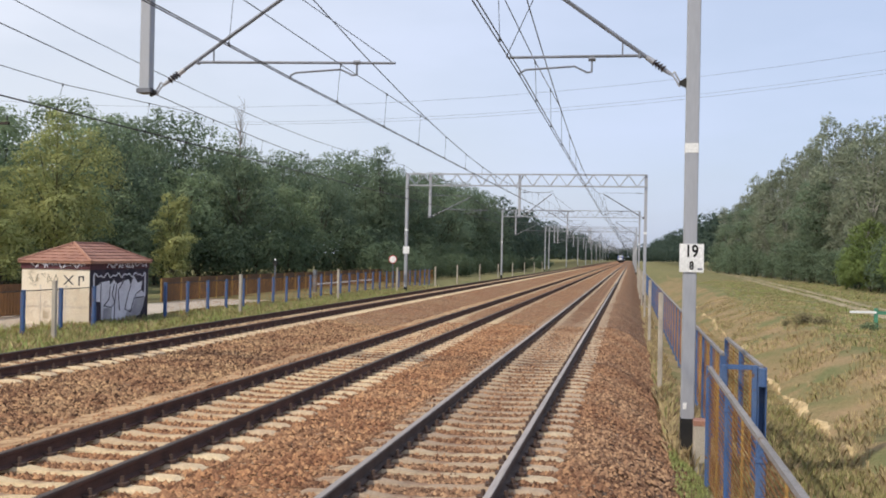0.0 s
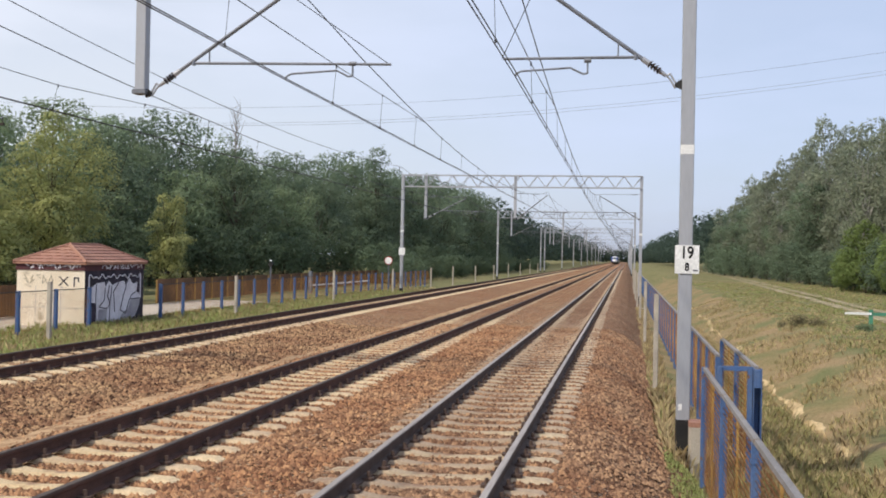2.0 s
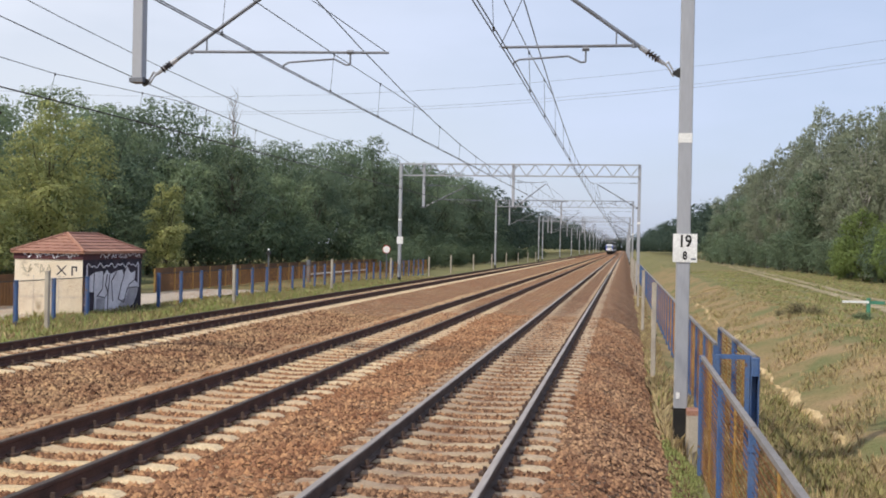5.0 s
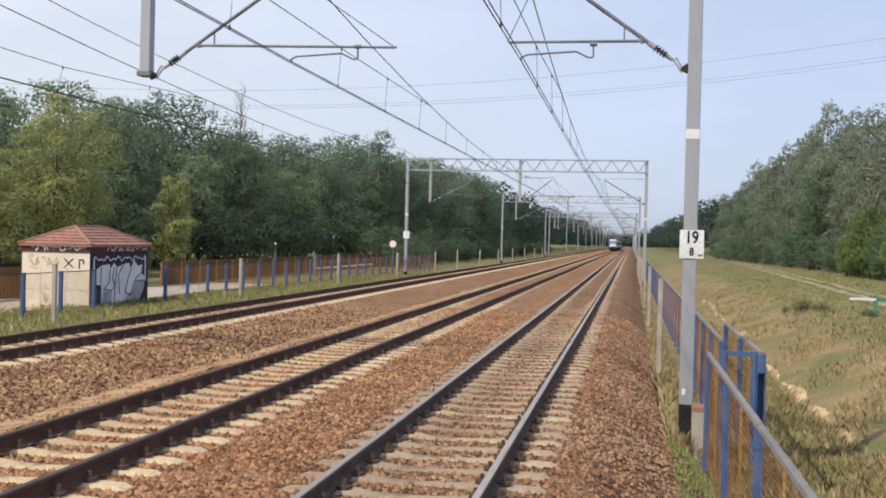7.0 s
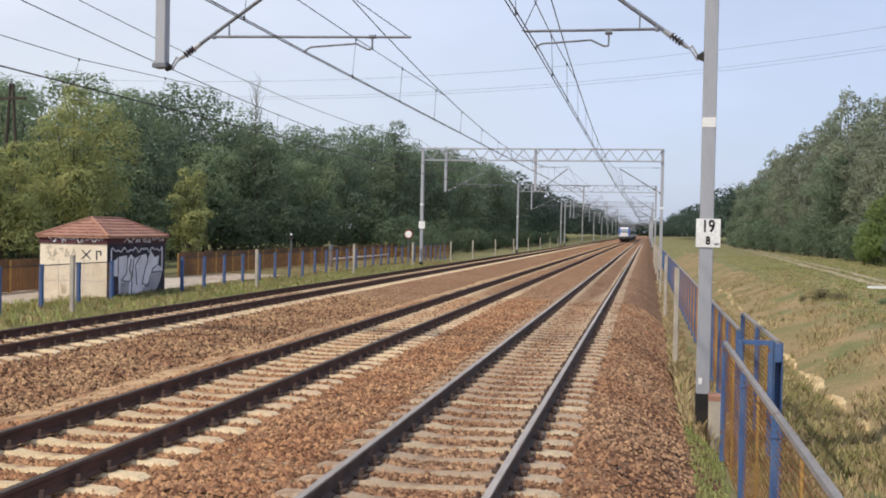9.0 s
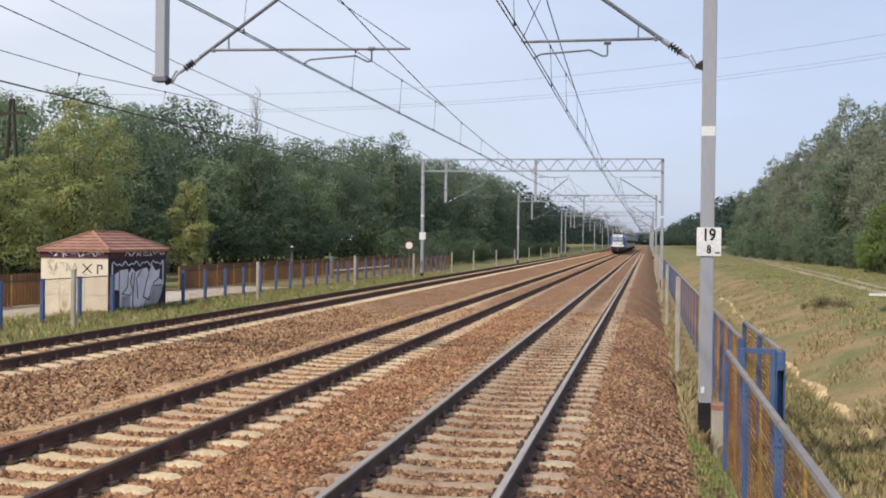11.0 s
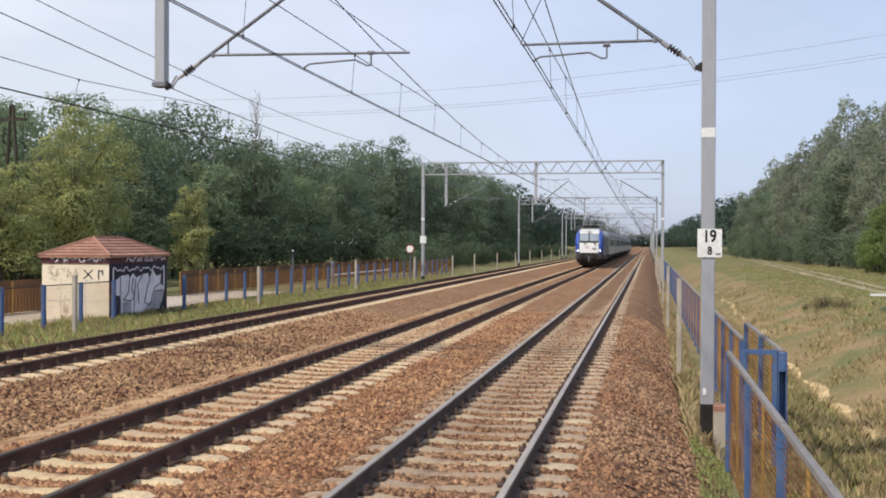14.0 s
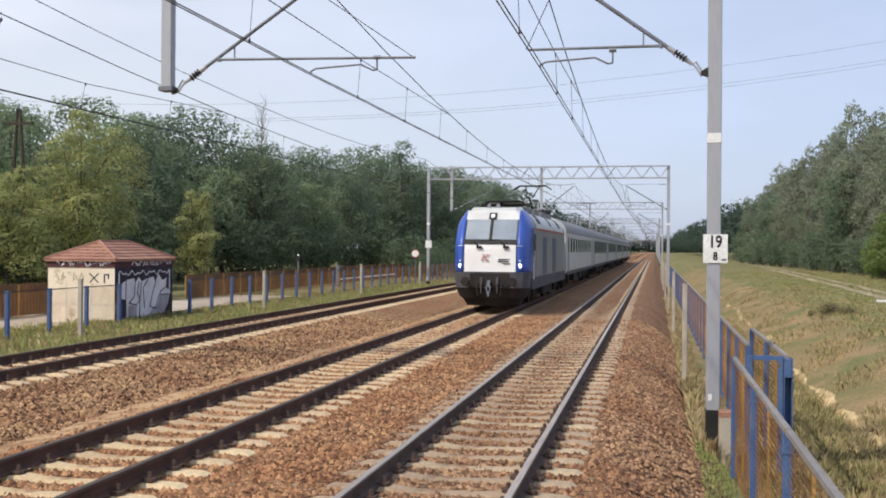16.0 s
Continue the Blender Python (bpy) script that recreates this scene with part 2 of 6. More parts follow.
M_PALEMURAL = mat("pale_spray_paint", (0.74, 0.71, 0.75), (0.62, 0.59, 0.63), rough=0.8, scale=1.5, fine=20, bump=0.1)
M_ROOF = mat("terracotta_sheet", (0.36, 0.185, 0.13), (0.28, 0.14, 0.10), rough=0.75, scale=1.3, fine=30, bump=0.1, vary=0.1)
M_WOOD = mat("dark_creosoted_wood", (0.07, 0.055, 0.045), (0.045, 0.038, 0.032), rough=0.9, scale=2, fine=30, stretch=(4, 4, 0.5))
M_BARK = mat("bark", (0.10, 0.085, 0.065), (0.06, 0.05, 0.04), rough=1, scale=3, fine=30, bump=0.5, stretch=(3, 3, 0.6))
M_BIRCH = mat("birch_bark", (0.42, 0.40, 0.37), (0.28, 0.27, 0.25), rough=0.9, scale=3, fine=20, bump=0.2, spots=((0.05, 0.05, 0.045), 5, 0.57, 0.62), stretch=(1, 1, 2))
LEAF = dict(rough=0.75, fine=3, bump=0, island=True, translucent=0.5, spec=0.2, each=0.18)
# deep and mid green carry extra blue that stands for haze
M_LEAF_OAK = mat("leaves_deep_green", (0.162, 0.222, 0.148), (0.206, 0.262, 0.164), scale=0.5, vary=0.13, **LEAF)
# darker copy of the deep green: shade under the wood put into the colour
M_LEAF_SHADED = mat("leaves_shaded_undergrowth", (0.118, 0.165, 0.102), (0.150, 0.196, 0.114), scale=0.5, vary=0.13, **LEAF)
M_LEAF_MID = mat("leaves_mid_green", (0.222, 0.294, 0.168), (0.270, 0.334, 0.190), scale=0.5, vary=0.13, **LEAF)
M_LEAF_YEL = mat("leaves_yellow_green", (0.400, 0.404, 0.168), (0.325, 0.352, 0.150), scale=0.5, vary=0.16, **LEAF)
M_LEAF_LIME = mat("leaves_lime_green", (0.26, 0.335, 0.115), (0.215, 0.285, 0.105), scale=0.5, vary=0.16, **LEAF)
M_LEAF_BIRCH = mat("leaves_grey_green", (0.212, 0.246, 0.168), (0.272, 0.292, 0.208), scale=0.4, vary=0.16, **LEAF)
# dark far foliage; the blue of distance haze is mixed into its colour
M_LEAF_FAR_HAZE = mat("leaves_far_haze_tint", (0.064, 0.096, 0.076), (0.082, 0.116, 0.086), scale=0.08, vary=0.16, **LEAF)
M_DRYLEAF = mat("leaves_dried_brown", (0.27, 0.235, 0.135), (0.31, 0.28, 0.16), scale=2.0, vary=0.3, **LEAF)
M_TWIG = mat("bare_twig", (0.24, 0.21, 0.18), (0.17, 0.15, 0.13), rough=0.9, bump=0)
M_SIGNRED = mat("red_paint", (0.5, 0.03, 0.03), (0.4, 0.03, 0.03), rough=0.5, bump=0)
M_GREEN = mat("green_paint", (0.08, 0.26, 0.17), (0.06, 0.20, 0.13), rough=0.6, bump=0.1)
M_TBLUE = mat("loco_blue", (0.030, 0.085, 0.42), (0.035, 0.085, 0.36), rough=0.32, scale=1, fine=20, bump=0.02, spec=0.5, grain=0.04)
M_TGREY = mat("train_grey", (0.225, 0.232, 0.25), (0.19, 0.195, 0.21), rough=0.4, scale=0.8, fine=20, bump=0.03, spec=0.5, grain=0.04)
M_TLIGHT = mat("train_light_grey", (0.54, 0.555, 0.56), (0.47, 0.475, 0.47), rough=0.4, scale=0.8, fine=20, bump=0.03, spec=0.5, grain=0.04)
M_BROW = mat("pale_grey_brow", (0.64, 0.64, 0.63), (0.54, 0.54, 0.53), rough=0.45, scale=1.5, fine=20, bump=0.02, grain=0.04)
M_TROOF = mat("train_roof_grey", (0.25, 0.25, 0.27), (0.20, 0.20, 0.21), rough=0.6, scale=1, fine=20, bump=0.05)
M_TSKIRT = mat("train_skirt", (0.085, 0.085, 0.097), (0.06, 0.058, 0.062), rough=0.7, scale=1.5, fine=20, bump=0.05)
M_TUNDER = mat("train_undergear", (0.020, 0.018, 0.018), (0.032, 0.026, 0.022), rough=0.85, scale=2, fine=20, bump=0.1)
M_TDARKBLUE = mat("coach_dark_blue", (0.035, 0.06, 0.15), (0.03, 0.05, 0.12), rough=0.35, scale=1, fine=20, bump=0.02, spec=0.5, grain=0.04)
M_GLASS = mat("tinted_glass", (0.045, 0.055, 0.06), (0.035, 0.045, 0.05), rough=0.12, scale=1, fine=10, bump=0, spec=0.35, grain=0.04)
M_SCREEN = mat("coated_windscreen", (0.42, 0.46, 0.48), (0.34, 0.38, 0.40), rough=0.12, metal=0.55, scale=0.8, fine=6, bump=0, spec=0.8, grain=0.04)
M_LAMP = glow("lit_headlamp", (1.0, 0.97, 0.9), 2.5)
M_NOSE = mat("white_nose_paint", (0.82, 0.82, 0.81), (0.76, 0.76, 0.75), rough=0.35, scale=1.2, fine=15, bump=0.02, grain=0.03, spec=0.5)
M_RED = mat("red_mark", (0.42, 0.05, 0.05), (0.36, 0.05, 0.05), rough=0.4, bump=0)


# ------------------------------------------------------------ mesh helpers
class Shape:
    """Collects vertices and faces of one mesh."""

    def __init__(self):
        self.v, self.f = [], []

    def add(self, verts, faces):
        k = len(self.v)
        self.v += [tuple(p) for p in verts]
        self.f += [tuple(i + k for i in f) for f in faces]
        return self

    def box(self, x0, x1, y0, y1, z0, z1, cut=0.0):
        """A box; cut takes off its upright edges."""
        if cut:
            c = cut
            ring = [(x0 + c, y0), (x1 - c, y0), (x1, y0 + c), (x1, y1 - c), (x1 - c, y1), (x0 + c, y1), (x0, y1 - c), (x0, y0 + c)]
        else:
            ring = [(x0, y0), (x1, y0), (x1, y1), (x0, y1)]
        return self.prism([(*p, z0) for p in ring], [(*p, z1) for p in ring])

    def prism(self, low, high):
        n = len(low)
        faces = [(i, (i + 1) % n, n + (i + 1) % n, n + i) for i in range(n)]
        return self.add(list(low) + list(high), faces + [tuple(reversed(range(n))), tuple(range(n, 2 * n))])

    def loft(self, rings, close=True):
        n = len(rings[0])
        verts = [p for r in rings for p in r]
        faces = []
        for k in range(len(rings) - 1):
            for i in range(n):
                j = (i + 1) % n
                faces.append((k * n + i, k * n + j, (k + 1) * n + j, (k + 1) * n + i))
        if close:
            faces += [tuple(reversed(range(n))), tuple(range((len(rings) - 1) * n, len(rings) * n))]
        return self.add(verts, faces)

    def rod(self, a, b, r0, r1=None, n=8):
        a, b = Vector(a), Vector(b)
        r1 = r0 if r1 is None else r1
        d = (b - a).normalized()
        s = d.cross(Vector((0, 0, 1)) if abs(d.z) < 0.9 else Vector((1, 0, 0))).normalized()
        t = d.cross(s)
        ring = lambda c, r: [c + s * (r * math.cos(2 * math.pi * i / n)) + t * (r * math.sin(2 * math.pi * i / n)) for i in range(n)]
        return self.prism(list(reversed(ring(a, r0))), list(reversed(ring(b, r1))))

    def pipe(self, pts, r, n=8):
        for a, b in zip(pts, pts[1:]):
            self.rod(a, b, r, r, n)
        return self

    def tube(self, pts, r, n=5):
        """One closed tube through many points that run mainly along y."""
        return self.loft([[(x + r * math.cos(2 * math.pi * i / n), y, z + r * math.sin(2 * math.pi * i / n)) for i in range(n)] for x, y, z in pts])

    def mesh(self, name, material, smooth=False):
        me = bpy.data.meshes.new(name)
        me.from_pydata(self.v, [], self.f)
        me.materials.append(material)
        me.update()
        if smooth:
            me.polygons.foreach_set("use_smooth", [True] * len(me.polygons))
        return me


def part(name, shape, material, parent=None, label="", kind="", smooth=False):
    ob = new(name, shape.mesh(name, material, smooth))
    ob.parent = parent
    return tagged(ob, label=label, kind=kind)


def thing(name, label, category, group="", at=None, kind=""):
    ob = new(name)
    ob.empty_display_size = 0.3
    if at is not None:
        ob.matrix_basis = at
    return tagged(ob, label, category, group, kind)


def fast_mesh(name, verts, faces, material):
    """A mesh from arrays; faces all with the same number of corners."""
    verts, faces = np.asarray(verts, np.float32), np.asarray(faces, np.int32)
    me = bpy.data.meshes.new(name)
    k = faces.shape[1]
    me.vertices.add(len(verts))
    me.vertices.foreach_set("co", verts.ravel())
    me.loops.add(faces.size)
    me.loops.foreach_set("vertex_index", faces.ravel())
    me.polygons.add(len(faces))
    me.polygons.foreach_set("loop_start", np.arange(0, faces.size, k, dtype=np.int32))
    me.materials.append(material)
    me.update(calc_edges=True)
    return me


rng = np.random.default_rng(7)
TRACKS = (-2.04, -5.97, -12.22)
GAUGE = 1.507


# ------------------------------------------------------------ ground
def lerp(x, table):
    return float(np.interp(x, [a for a, _ in table], [b for _, b in table]))


PROFILE = [(-400, 0.5), (-60, -0.3), (-32, -0.55), (-25, -0.6), (-20, -0.62), (-16.5, -0.68), (-15.2, -0.72), (-13, -0.75), (-1, -0.85),
           (0.5, -1.06), (0.9, -1.22), (1.3, -1.36), (2.1, -1.5), (2.9, -1.72), (4.0, -2.05), (4.7, -2.1), (5.0, -1.86), (6.4, -1.35), (8.0, -0.85), (11, -0.72), (16, -0.7), (30, -0.6), (60, -0.3), (400, 1.5)]


def ground_z(x, y):
    z = lerp(x, PROFILE)
    amp = 0.24 if 5.2 < x < 12 else 0.17 if 3.5 < x < 12 else 0.10 if 2.3 < x < 40 else 0.03
    if x < -30 or x > 40:
        amp = 0.2
    z += amp * (noise.noise(Vector((x * 0.35, y * 0.18, 1.7))) + 0.5 * noise.noise(Vector((x * 1.1, y * 0.7, 5.1))))
    return z


def build_ground():
    xs = sorted(set([-2500, -1200, -600, -300, -150, -100, -70, -50] + [round(-40 + i * 0.8, 2) for i in range(33)] + [-13, -10, -6, -2, 0]
                    + [round(0.5 + i * 0.35, 2) for i in range(48)] + [18.5, 20, 22, 25, 28, 32, 40, 55, 80, 150, 300, 600, 1200, 2500]))
    ys = [-300, -150, -60, -30, -15] + [-8 + i * 0.8 for i in range(110)] + [82 + i * 4 for i in range(30)] + [210 + 20 * i for i in range(12)] + [500, 600, 800, 1200, 1800, 2600, 3600]
    v = [(x, y, ground_z(x, y)) for y in ys for x in xs]
    n = len(xs)
    f = [(j * n + i, j * n + i + 1, (j + 1) * n + i + 1, (j + 1) * n + i) for j in range(len(ys) - 1) for i in range(n - 1)]
    me = fast_mesh("ground", v, f, M_GRASS)
    me.materials.append(M_BANK)

    def zone(x, y):
        w = 0.7 * noise.noise(Vector((x * 0.4, y * 0.25, 4)))
        if 0.5 < x < 2.2 and y > 18.5:
            return 1
        if 2.2 <= x <= 4.4 and y < 60 and w > -0.12:
            return 1
        return 1 if 4.4 < x + w < 7.8 and y < 190 + 40 * noise.noise(Vector((x * 0.9, y * 0.05, 2))) else 0

    idx = [zone((xs[i] + xs[i + 1]) / 2, ys[j]) for j in range(len(ys) - 1) for i in range(n - 1)]
    me.polygons.foreach_set("material_index", idx)
    me.polygons.foreach_set("use_smooth", [True] * len(me.polygons))
    return tagged(new("ground", me), "grassy ground with dry bank and sandy patches", "ground", kind="structure")


build_ground()


def strip(name, line, offsets, lift, material, label, category):
    """A ribbon laid on the ground along a line of (x, y)."""
    v, n = [], len(offsets)
    for x, y in line:
        for o in offsets:
            xx = x + o * (1 + 0.12 * noise.noise(Vector((o * 9, y * 0.4, 3))))
            v.append((xx, y, ground_z(xx, y) + lift))
    f = [(j * n + i, j * n + i + 1, (j + 1) * n + i + 1, (j + 1) * n + i) for j in range(len(line) - 1) for i in range(n - 1)]
    me = fast_mesh(name, v, f, material)
    return tagged(new(name, me), label, category, kind="structure")


def sand_scarp():
    """Bare pale sand breaking through where the bank meets the ditch floor."""
    ys = [24 + 0.25 * i for i in range(150)] + [62 + 1.0 * i for i in range(60)]
    v, n = [], 9
    for y in ys:
        mid = lerp(y, [(24, 4.75), (38, 4.95), (80, 5.4), (130, 5.7)]) + 0.22 * noise.noise(Vector((2, y * 0.35, 1)))
        wide = 0.04 + 0.8 * max(0.0, noise.noise(Vector((7.3, y * 0.55, 3))) + 0.4 * noise.noise(Vector((3.1, y * 1.9, 5))) + (0.15 if y < 29 else 0.36 if y < 42 else 0.12))
        for i in range(n):
            u = i / (n - 1) - 0.5
            x = mid + u * wide * (1 + 0.5 * noise.noise(Vector((u * 5, y * 1.7, 6))))
            edge = 1 - (2 * u) ** 2
            v.append((x, y, ground_z(x, y) - 0.05 + 0.09 * edge + 0.07 * edge * noise.noise(Vector((x * 4, y * 3, 9)))))
    f = [(j * n + i, j * n + i + 1, (j + 1) * n + i + 1, (j + 1) * n + i) for j in range(len(ys) - 1) for i in range(n - 1)]
    tagged(new("sand_scarp", fast_mesh("sand_scarp", v, f, M_SAND)), "bare pale sand at the foot of the bank", "sand", kind="structure")


sand_scarp()
strip("paved_road", [(-22.6, 10 + 1.5 * i) for i in range(33)], [-2.0, -1.2, -0.4, 0.4, 1.2, 1.9], 0.03, M_ROAD, "pale worn paved lane beside the railway fence", "road")
strip("yard", [(-31, 8 + 1.5 * i) for i in range(24)], [-6.4, -4, -2, 0, 2, 4, 6.2], 0.02, M_ROAD, "pale worn paved yard behind the hut", "road")
for off in (-0.75, 0.75):
    strip("dirt_path", [(lerp(y, [(30, 12.5), (64, 14.6), (93, 15.8), (209, 19.8), (500, 27)]) + off, y) for y in range(30, 420, 3)],
          [-0.35, -0.1, 0.15, 0.4], 0.03, M_PATH, "sandy wheel track through dry meadow grass", "path")


def bed_z(x, y):
    """Top of the ballast: even inside the tracks, lumpy between them."""
    z = lerp(x, BED)
    if min(abs(x - t) for t in TRACKS) < 1.5:
        z += (0.044 if abs(x - TRACKS[1]) < 1.5 else 0.026) * min(1.0, max(0.0, (y - 26) / 20))
    if y > 75:
        return z
    free = min(1.0, max(0.0, min(abs(x - t) for t in TRACKS) - 1.25) / 0.3)
    return z + (0.008 + 0.05 * free) * noise.noise(Vector((x * 1.5, y * 1.5, 2))) + 0.03 * free * noise.noise(Vector((x * 4.1, y * 4.1, 7)))


# ballast beds: one under the two near tracks, one under the far one
def build_ballast(name, table, label):
    xs = sorted({a for a, _ in table} | {round(table[0][0] + i * 0.22, 2) for i in range(int((table[-1][0] - table[0][0]) / 0.22))})
    ys = [-140, -70, -35, -18, -9, -4, 0] + [3 + 0.35 * i for i in range(120)] + [45 + 2 * i for i in range(40)] + [130 + 15 * i for i in range(60)] + [1200, 1800, 2600]
    v = [(x, y, bed_z(x, y)) for y in ys for x in xs]
    n = len(xs)
    f = [(j * n + i, j * n + i + 1, (j + 1) * n + i + 1, (j + 1) * n + i) for j in range(len(ys) - 1) for i in range(n - 1)]
    me = fast_mesh(name, v, f, M_BALLAST)
    me.materials.append(M_BALLAST_STAINED)
    me.polygons.foreach_set("material_index", [1 if xs[i] > -3.45 else 0 for j in range(len(ys) - 1) for i in range(n - 1)])
    return tagged(new(name, me), label, "ballast", kind="structure")


BED = [(-15.0, -1.0), (-14.0, -0.36), (-13.6, -0.212), (-11.35, -0.212), (-11.15, -0.245), (-10.75, -0.262), (-10.35, -0.285), (-9.9, -0.33), (-8.5, -0.43), (-8.1, -0.385), (-7.7, -0.31), (-7.4, -0.235), (-7.25, -0.228),
       (-4.75, -0.228), (-4.2, -0.20), (-3.9, -0.20), (-3.5, -0.216), (-0.65, -0.216), (-0.35, -0.265), (0.1, -0.50), (0.5, -0.84), (0.72, -1.0), (1.0, -1.16), (1.2, -1.4)]
def sand_strip():
    """Fine pale grit that has gathered in the hollow between two tracks."""
    v, ys = [], [4 + 0.5 * i for i in range(200)] + [104 + 4 * i for i in range(50)]
    for y in ys:
        a = 0.16 * noise.noise(Vector((1, y * 0.7, 3)))
        b = 0.16 * noise.noise(Vector((5, y * 0.9, 6)))
        for x in (-8.35 + a, -8.1 + a * 0.5, -7.85, -7.62 + b):
            v.append((x, y, bed_z(x, y) + 0.03))
    f = [(j * 4 + i, j * 4 + i + 1, j * 4 + i + 5, j * 4 + i + 4) for j in range(len(ys) - 1) for i in range(3)]
    tagged(new("grit_strip", fast_mesh("grit_strip", v, f, M_GRIT)), "strip of pale tan grit between two tracks", "gravel", kind="structure")


sand_strip()
build_ballast("ballast_bed", BED, "rusty brown crushed stone ballast under the tracks")


# ------------------------------------------------------------ tracks
def rail_profile(x):
    h = [(-0.036, -0.004), (-0.032, 0.0), (0.032, 0.0), (0.036, -0.004), (0.036, -0.036), (0.010, -0.052), (0.010, -0.14), (0.075, -0.158), (0.075, -0.172),
         (-0.075, -0.172), (-0.075, -0.158), (-0.010, -0.14), (-0.010, -0.052), (-0.036, -0.036)]
    return [(x + a, b) for a, b in h]


def sleeper_shape():
    """Concrete sleeper: high shoulders under the rails, lower waist."""
    s = Shape()
    st = [(-1.28, 0.135, -0.220), (-1.20, 0.145, -0.188), (-0.55, 0.14, -0.168), (-0.38, 0.125, -0.192), (0, 0.11, -0.200),
          (0.38, 0.125, -0.192), (0.55, 0.14, -0.168), (1.20, 0.145, -0.188), (1.28, 0.135, -0.220)]
    s.loft([[(x, -w, -0.36), (x, w, -0.36), (x, w * 0.86, z - 0.03), (x, w * 0.6, z), (x, -w * 0.6, z), (x, -w * 0.86, z - 0.03)] for x, w, z in st])
    return s


def clip_shape(s=None, x=0.0, y=0.0):
    s = s or Shape()
    s.box(x - 0.06, x + 0.06, y - 0.07, y + 0.07, -0.172, -0.135, 0.02)
    s.rod((x, y, -0.14), (x, y, -0.075), 0.03, 0.022, 6)
    return s


SLEEPER_ME = sleeper_shape().mesh("sleeper", M_SLEEPER)
SLEEPER_STAINED_ME = sleeper_shape().mesh("sleeper", M_SLEEPER_STAINED)
CLIP_ME = clip_shape().mesh("fastening", M_CLIP)


def build_track(tx, label, top_mat, phase, side_mat):
    tr = thing("railway_track", label, "railway track", "parallel railway tracks", pose(tx, 0, 0))
    for side in (-1, 1):
        pr = rail_profile(side * GAUGE / 2)
        s = Shape()
        s.loft([[(a, y, b) for a, b in reversed(pr)] for y in (-140.0, 700.0, 2600.0)])
        rail = part("rail", s, side_mat, tr)
        x = side * GAUGE / 2
        top = Shape().prism([(x - 0.0375, -140.0, -0.012), (x + 0.0375, -140.0, -0.012), (x + 0.0375, 2600, -0.012), (x - 0.0375, 2600, -0.012)],
                            [(x - 0.033, -140.0, 0.003), (x + 0.033, -140.0, 0.003), (x + 0.033, 2600, 0.003), (x - 0.033, 2600, 0.003)])
        part("running_surface", top, top_mat, rail)
    y, k = 6.0 + phase, 0
    far, farc = Shape(), Shape()
    base = sleeper_shape()
    for i in range(1, 90):
        far.add([(a, b + y - 0.6 * i, c) for a, b, c in base.v], base.f)
    while y < 240:
        if k < 160:
            ob = new("sleeper", SLEEPER_STAINED_ME if top_mat is M_RAILTOP else SLEEPER_ME)
            ob.parent = tr
            ob.location = (0.02 * math.sin(k * 2.3), y + 0.012 * math.sin(k * 5.1), 0)
            if k < 55:
                for c in (-1, 1):
                    for d in (-0.115, 0.115):
                        cl_ = new("fastening", CLIP_ME)
                        cl_.parent = ob
                        cl_.location = (c * GAUGE / 2 + d, 0, 0)
            else:
                for c in (-1, 1):
                    for d in (-0.115, 0.115):
                        farc.rod((c * GAUGE / 2 + d, y, -0.17), (c * GAUGE / 2 + d, y, -0.08), 0.05, 0.03, 4)
        else:
            far.add([(a, b + y, c) for a, b, c in base.v], base.f)
        y += 0.6
        k += 1
    part("distant_sleeper_row", far, M_SLEEPER_STAINED if top_mat is M_RAILTOP else M_SLEEPER, tr, kind="stuff")
    part("distant_fastening_row", farc, M_CLIP, tr, kind="stuff")


build_track(TRACKS[0], "railway track with polished rails on pale concrete sleepers", M_RAILTOP, 0.12, M_RAILWORN)
build_track(TRACKS[1], "railway track with dark rusty rails on pale concrete sleepers", M_RAILTOP2, 0.35, M_RAILSIDE)
build_track(TRACKS[2], "railway track with dark rusty rails beside the grass verge", M_RAILTOP2, 0.0, M_RAILSIDE)


